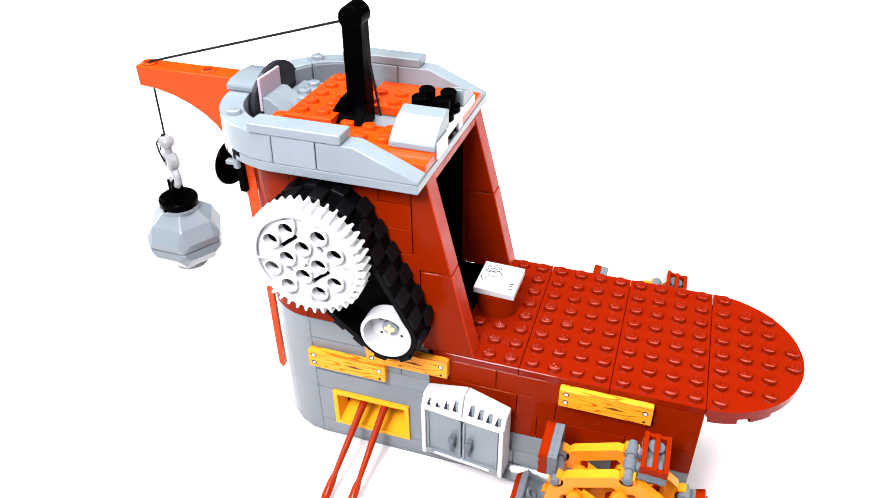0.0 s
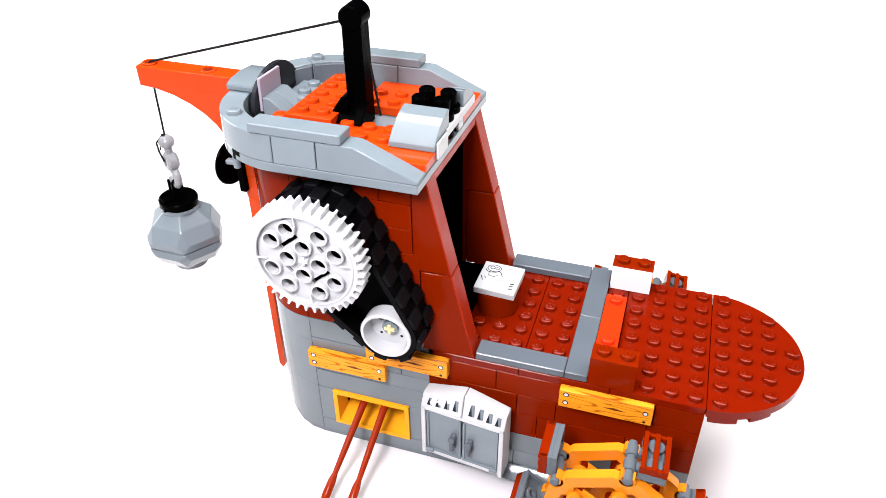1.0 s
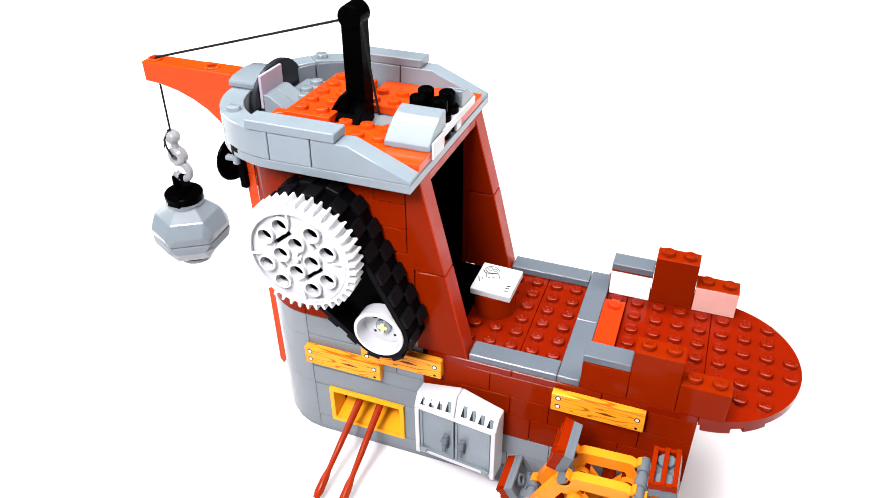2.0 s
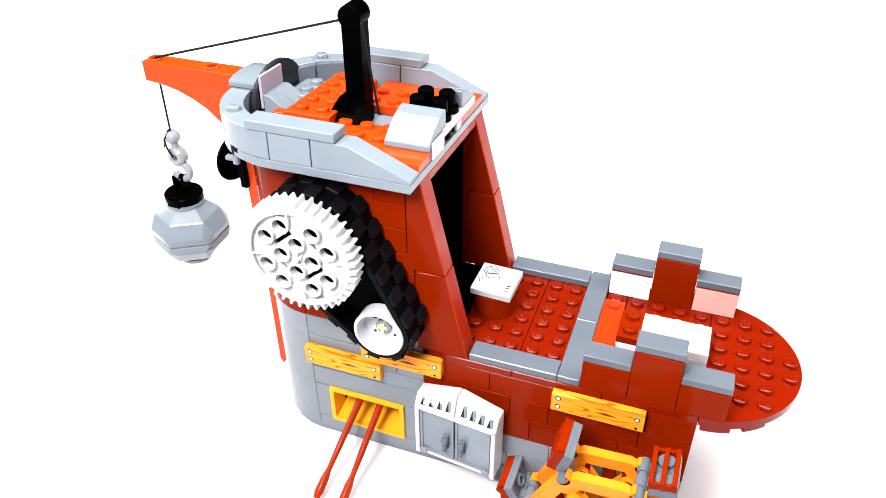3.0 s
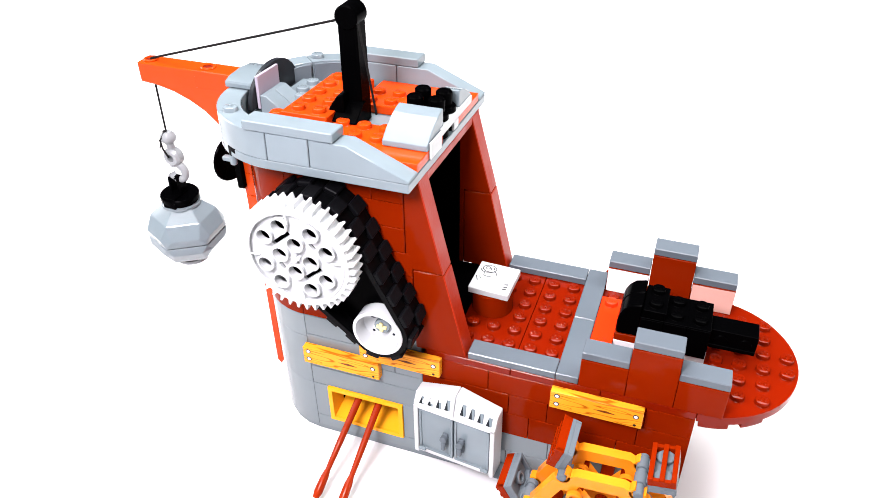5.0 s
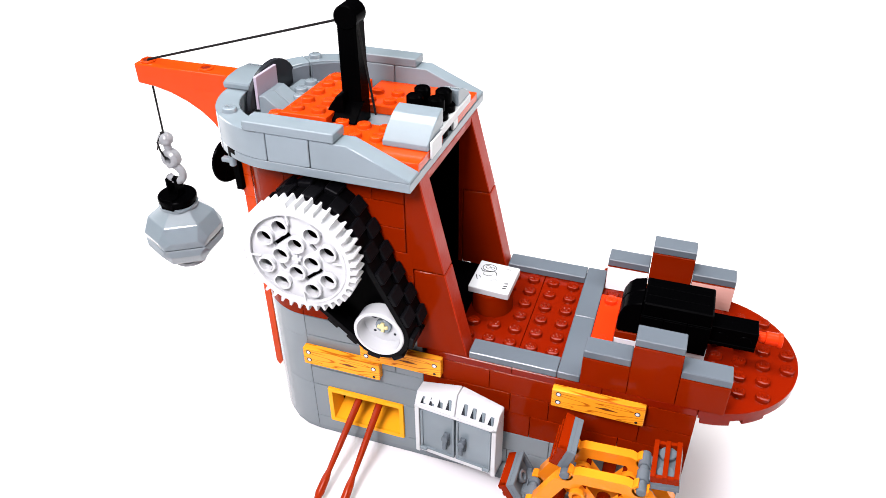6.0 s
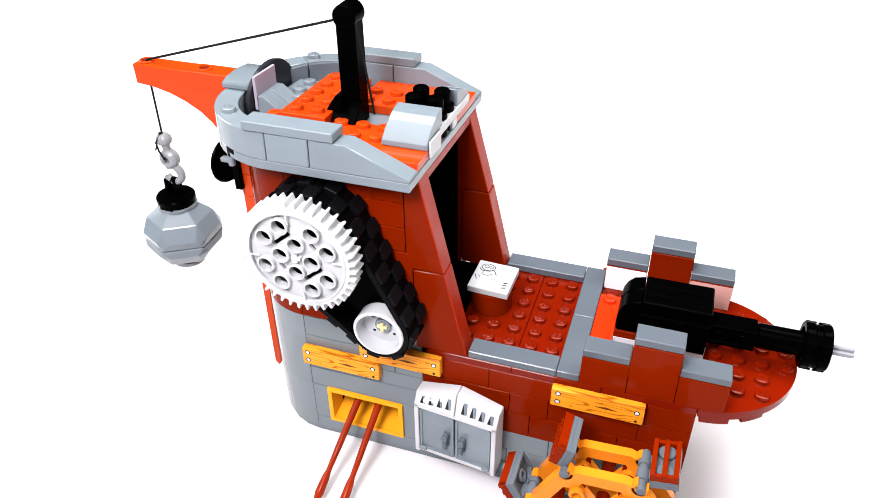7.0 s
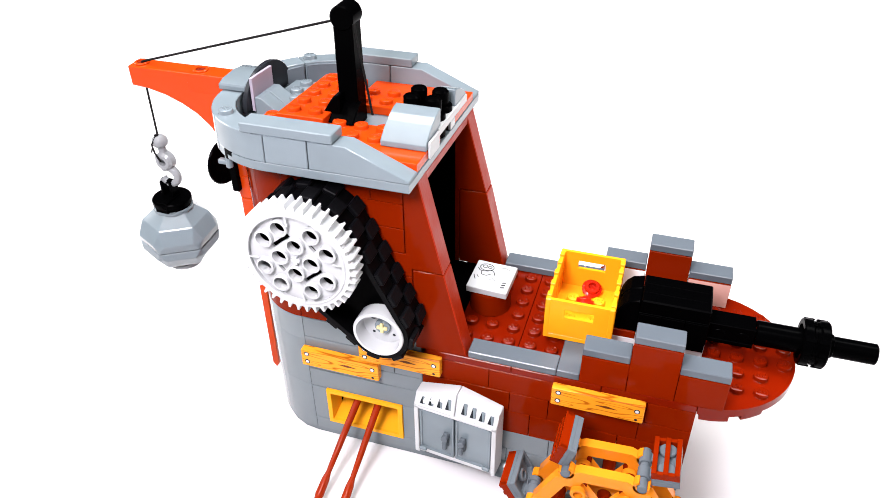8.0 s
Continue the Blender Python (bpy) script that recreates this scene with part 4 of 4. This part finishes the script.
def jumper():
    bm = bmesh.new()
    box(bm, 0.015, 0.985, 0.015, 3.985, 0.0, 0.4)
    stud(bm, 0.5, 0.5, 0.4); stud(bm, 0.5, 3.5, 0.4)
    return solid("red_plate", bm, REDORANGE, "bright red one by four plate with two studs", "plate")


placed(jumper(), 0.65, (-1, 2, 0))


def rampart(h, label, face=None):
    """A rampart brick two studs long; face: colour of its inward side."""
    th = thing("rampart_brick", label, "brick", group="rampart bricks")
    bm = bmesh.new()
    box(bm, 0.012, 1.988, 0.0, 1.0, 0.0, h)
    studs(bm, 0, 2, 0, 1, h)
    part("brick_body", bm, BROWN, th)
    if face:
        bm = bmesh.new()
        box(bm, 0.03, 1.97, -0.02, -0.002, 0.03, h - 0.03, 0.004)
        part("inner_face", bm, face, th, "pale inward face of the brick")
    return th


def cap():
    return flat_tile(2, True, "short dark grey tile capping a rampart brick")


for x, h, hb, t in ((-1, 1.52, 1.4, 0.95), (1, 2.72, 2.6, 1.25), (3, 1.52, 1.4, 1.55)):
    placed(rampart(h, "reddish brown rampart brick on the deck's edge"), t, (x, 0, 0))
    placed(rampart(hb, "reddish brown rampart brick with a pale inner face" if x != 1 else "tall reddish brown rampart brick", {-1: PALE, 3: PINK}.get(x)), t + 0.03, (x, 7, 0))
for k, (x, h, hb) in enumerate(((-1, 1.52, 1.4), (1, 2.72, 2.6), (3, 1.52, 1.4))):
    placed(cap(), 1.9 + 0.2 * k, (x, 0, h))
    placed(cap(), 2.0 + 0.2 * k, (x, 7, hb))


# cannon, piece by piece; the white base comes first
def cannon_piece(label, build, mat, t, at, name="cannon_piece"):
    bm = bmesh.new()
    build(bm)
    return placed(solid(name, bm, mat, label, "toy part", group="cannon pieces"), t, at)


def base(bm):
    box(bm, 0, 4, 0, 2, 0, 0.4)


def top_base(bm):
    box(bm, 0.01, 3, 0, 2, 0, 0.4)
    studs(bm, 0, 3, 0, 2, 0.4)


def red_step(bm):
    box(bm, 0, 0.99, 0, 2, 0, 0.4)
    studs(bm, 0, 1, 0, 2, 0.4)


def block(n):
    def build(bm):
        box(bm, 0.001, n - 0.001, 0, 2, 0, 1.2, 0.015)
        box(bm, 0.02, n - 0.02, -0.06, -0.005, -0.38, 1.15, 0.01)
        studs(bm, 0, n, 0, 2, 1.2)
    return build


cannon_piece("pale grey two by four base plate of the cannon", base, SILVER, 2.55, (0, 3, 0), "base_plate")
cannon_piece("pale grey two by three plate on the cannon's base", top_base, SILVER, 2.65, (1, 3, 0.4), "base_plate")
cannon_piece("reddish brown plate with two studs on the base", red_step, BROWN, 2.7, (0, 3, 0.4), "step_plate")
cannon_piece("black one by two brick of the cannon", block(1), BLACK, 3.05, (2, 3, 0.8))
cannon_piece("black one by two brick of the cannon", block(1), BLACK, 3.35, (1, 3, 0.8))
cannon_piece("black one by two brick of the cannon", block(1), BLACK, 3.37, (3, 3, 0.8))


def beam(bm):
    box(bm, 0, 2, 0, 1, 0, 1.05)
    box(bm, 0.02, 1.98, -0.1, 0.0, 0.1, 0.3)
    for x in (0.5, 1.5):
        rod(bm, (x, -0.03, 0.5), (x, 0.02, 0.5), 0.3)


cannon_piece("black beam lying along the bow deck", beam, BLACK, 3.95, (4, 3.5, 0.7))


def short_axle(bm):
    box(bm, 0, 1.05, 0.12, 0.88, 0.1, 0.85)
    rod(bm, (1.0, 0.5, 0.5), (1.6, 0.5, 0.5), 0.24)
    rod(bm, (1.45, 0.5, 0.5), (1.6, 0.5, 0.5), 0.3)


cannon_piece("short black connector with a round pin", short_axle, BLACK, 3.65, (4, 3.5, 0.72))


def rear_curve(w):
    def build(bm):
        pts = [(0.98, 0.0), (0.08, 0.0), (0.0, 0.1), (0.0, 0.7), (0.06, 1.05), (0.22, 1.4), (0.48, 1.66), (0.98, 1.8)]
        prism(bm, pts, "y", 0.0, w, 0.05)
    return build


cannon_piece("black rounded rear piece of the cannon", rear_curve(0.98), BLACK, 4.22, (0.03, 4.02, 0.82))


def mid_step(bm):
    box(bm, 0, 1.0, 0, 1.9, 0, 0.4)
    studs(bm, 0, 1, 0, 2, 0.4)


cannon_piece("black stepped brick behind the breech", mid_step, BLACK, 4.3, (1.05, 3.03, 2.02))
cannon_piece("black rounded rear piece of the cannon", rear_curve(0.98), BLACK, 4.55, (0.03, 3.02, 0.82))


def housing(bm):
    pts = [(0.0, 0.0), (2.96, 0.0), (2.96, 0.68), (0.0, 0.68)]
    prism(bm, pts, "y", 0.0, 1.98, 0.06)
    for y in (0.66, 1.32):
        box(bm, 0.1, 2.8, y - 0.02, y + 0.02, 0.67, 0.695, 0.008)


cannon_piece("black smooth housing over the cannon's body", housing, BLACK, 5.2, (1.03, 3.0, 2.01))


def peg(bm):
    rod(bm, (0, 0, 0), (0.35, 0, 0), 0.24)
    rod(bm, (0.35, 0, 0), (1.0, 0, 0), 0.3)
    ring_tube(bm, (0.85, 0, 0), (1.05, 0, 0), 0.34, 0.2)


cannon_piece("bright red connector peg in the beam's end", peg, REDORANGE, 5.55, (6.0, 4, 1.28), "red_peg")


def tube(bm):
    ring_tube(bm, (0, 0, 0), (2.05, 0, 0), 0.56, 0.36, 32, 0.05)
    rod(bm, (0.9, 0, 0), (1.6, 0, 0), 0.34)


cannon_piece("black barrel tube slid over the red peg", tube, BLACK, 6.05, (6.03, 4, 1.28), "barrel_tube")


def axle(bm):
    box(bm, 0, 2.25, -0.24, 0.24, -0.09, 0.09, 0.03)
    box(bm, 0, 2.25, -0.09, 0.09, -0.24, 0.24, 0.03)


cannon_piece("pale grey cross axle in the barrel", axle, AXLE, 6.35, (7.7, 4, 1.28), "grey_axle")


def muzzle_ring(bm):
    m, h = along((0, 0, 0), (0.6, 0, 0))
    lathe(bm, [(0.25, 0.2), (0.74, 0.2), (0.76, 0.0), (0.98, 0.0), (1.03, 0.05), (1.03, 0.36), (0.96, 0.44), (0.96, 0.535), (0.25, 0.535), (0.25, 0.2)], m, 40)


for x0, turn, t in ((7.85, 0, 6.65), (8.93, 180, 6.97)):
    ring_ob = cannon_piece("black ribbed ring wheel on the barrel's end", muzzle_ring, BLACK, t, (x0, 4, 1.28), "muzzle_ring")
    if turn:
        ring_ob.data.transform(Matrix.Rotation(radians(turn), 4, "Z"))
    for k in range(8):
        bm = bmesh.new()
        box(bm, 0.05, 0.5, -0.09, 0.09, 0.97, 1.06, 0.02, Matrix.Rotation(radians(turn), 4, "Z") @ Matrix.Rotation(radians(45 * k), 4, "X"))
        part("ring_rib", bm, BLACK, ring_ob)


def muzzle(bm):
    ring_tube(bm, (0, 0, 0), (1.95, 0, 0), 0.46, 0.27, 32, 0.04)
    ring_tube(bm, (0.0, 0, 0), (0.2, 0, 0), 0.52, 0.27, 32, 0.03)


cannon_piece("black muzzle tube on the grey axle", muzzle, BLACK, 7.25, (8.97, 4, 1.28), "muzzle_tube")


# crate with two round red pieces
def crate():
    th = thing("crate", "bright yellow open crate with slotted ends on the deck", "crate")
    w, d, h, k = 3.0, 4.0, 2.2, 0.16
    bm = bmesh.new()
    box(bm, 0, w, 0, d, 0, 0.25)
    for x in (0.9, 2.1):
        for y in (1.3, 2.7):
            stud(bm, x, y, 0.25)
    part("crate_floor", bm, YELLOW, th)
    for y0 in (0, d - k):
        bm = bmesh.new()
        slab(bm, [(0, 0.25), (w, 0.25), (w, h), (0, h)], [[(0.85, 1.3), (2.15, 1.3), (2.15, 1.75), (0.85, 1.75)]], y0, y0 + k)
        part("crate_end", bm, YELLOW, th, "yellow end wall with a grip slot")
    for x0 in (0, w - k):
        bm = bmesh.new()
        box(bm, x0, x0 + k, k, d - k, 0.25, h - 0.12)
        for y in (0.3, 1.15, 2.0, 2.85, 3.5):
            box(bm, x0 - 0.03, x0 + k + 0.03, y, y + 0.32, 0.3, h, 0.03)
        part("crate_side", bm, YELLOW, th)
    for x in (0.1, w - 0.1):
        for y in (0.1, d - 0.1):
            bm = bmesh.new()
            box(bm, x - 0.12, x + 0.12, y - 0.12, y + 0.12, 0, h + 0.02, 0.04)
            part("crate_post", bm, YELLOW, th)
    return th


YELLOW = plastic("crate_yellow_plastic", (0.78, 0.30, 0.008), 0.2)
placed(crate(), 7.55, (-3, 2, 0.41))


REDCUP = plastic("cup_red_plastic", (0.36, 0.012, 0.004), 0.12)


def red_round(label, tilt):
    bm = bmesh.new()
    lathe(bm, [(0, -0.05), (0.25, -0.05), (0.3, 0.05), (0.32, 0.12), (0.46, 0.16), (0.48, 0.28), (0.36, 0.34), (0.34, 0.46), (0.3, 0.5), (0.2, 0.5), (0.18, 0.3), (0, 0.28)], pose(0, 0, 0, tilt, 0, 20), 24)
    return solid("red_cannonball", bm, REDCUP, label, "toy part", group="red round pieces")


placed(red_round("bright red round piece lying in the crate", 25), 7.85, (-1.38, 5.5, 0.74))
placed(red_round("bright red round piece lying in the crate", -30), 7.88, (-1.5, 4.15, 0.74))


def motions():
    # side wheels stand still, and are turned a little once
    for w, before, after in ((wheel_near, 8.5, 27.0), (wheel_far, 10.5, 29.5)):
        a, b = (Matrix.Translation(w.location) @ Matrix.Rotation(radians(d), 4, "Y") for d in (before, after))
        walk(w, [(0, a), (1.2, a), (1.27, b), (8.0, b)])
    for pin in LOOSE:
        a, b = shoe_pose(0, 5, 3.08), shoe_pose(0, 36, 3.08)
        walk(pin, [(0, a), (1.2, a), (1.27, b), (8.0, b)])
    # the ball hangs a little out of plumb, and twists once on its string
    hang = Matrix.Translation(Vector((-23.18, 4, 9.45)) * U)
    first = hang @ pose(0, 0, 0, 0, 1.5, 0) @ pose(0, 0, 0, 0, 0, -35)
    later = hang @ pose(0, 0, 0, 0, 1.2, 0) @ pose(0, 0, 0, 0, 0, -2)
    walk(wrecking_ball, [(0, first), (1.2, first), (1.27, later), (8.0, later)])
    for k, (ob, t, at) in enumerate(PLACED):
        i, j = k % 9, k // 9
        ready = Matrix.Translation(Vector((-14 + 4.6 * i, -11 - 5.0 * j, TABLE + (0.55 if ob.name.startswith(("barrel", "muzzle", "grey_axle", "red_p")) else 0.02) + (0.75 if ob.name.startswith("muzzle_ring") else 0))) * U)
        home = Matrix.Translation(Vector(at) * U)
        walk(ob, [(0, ready), (t - 0.034, ready), (t, home), (8.0, home)] if t > 0.08 else [(0, ready), (t, home), (8.0, home)])


motions()
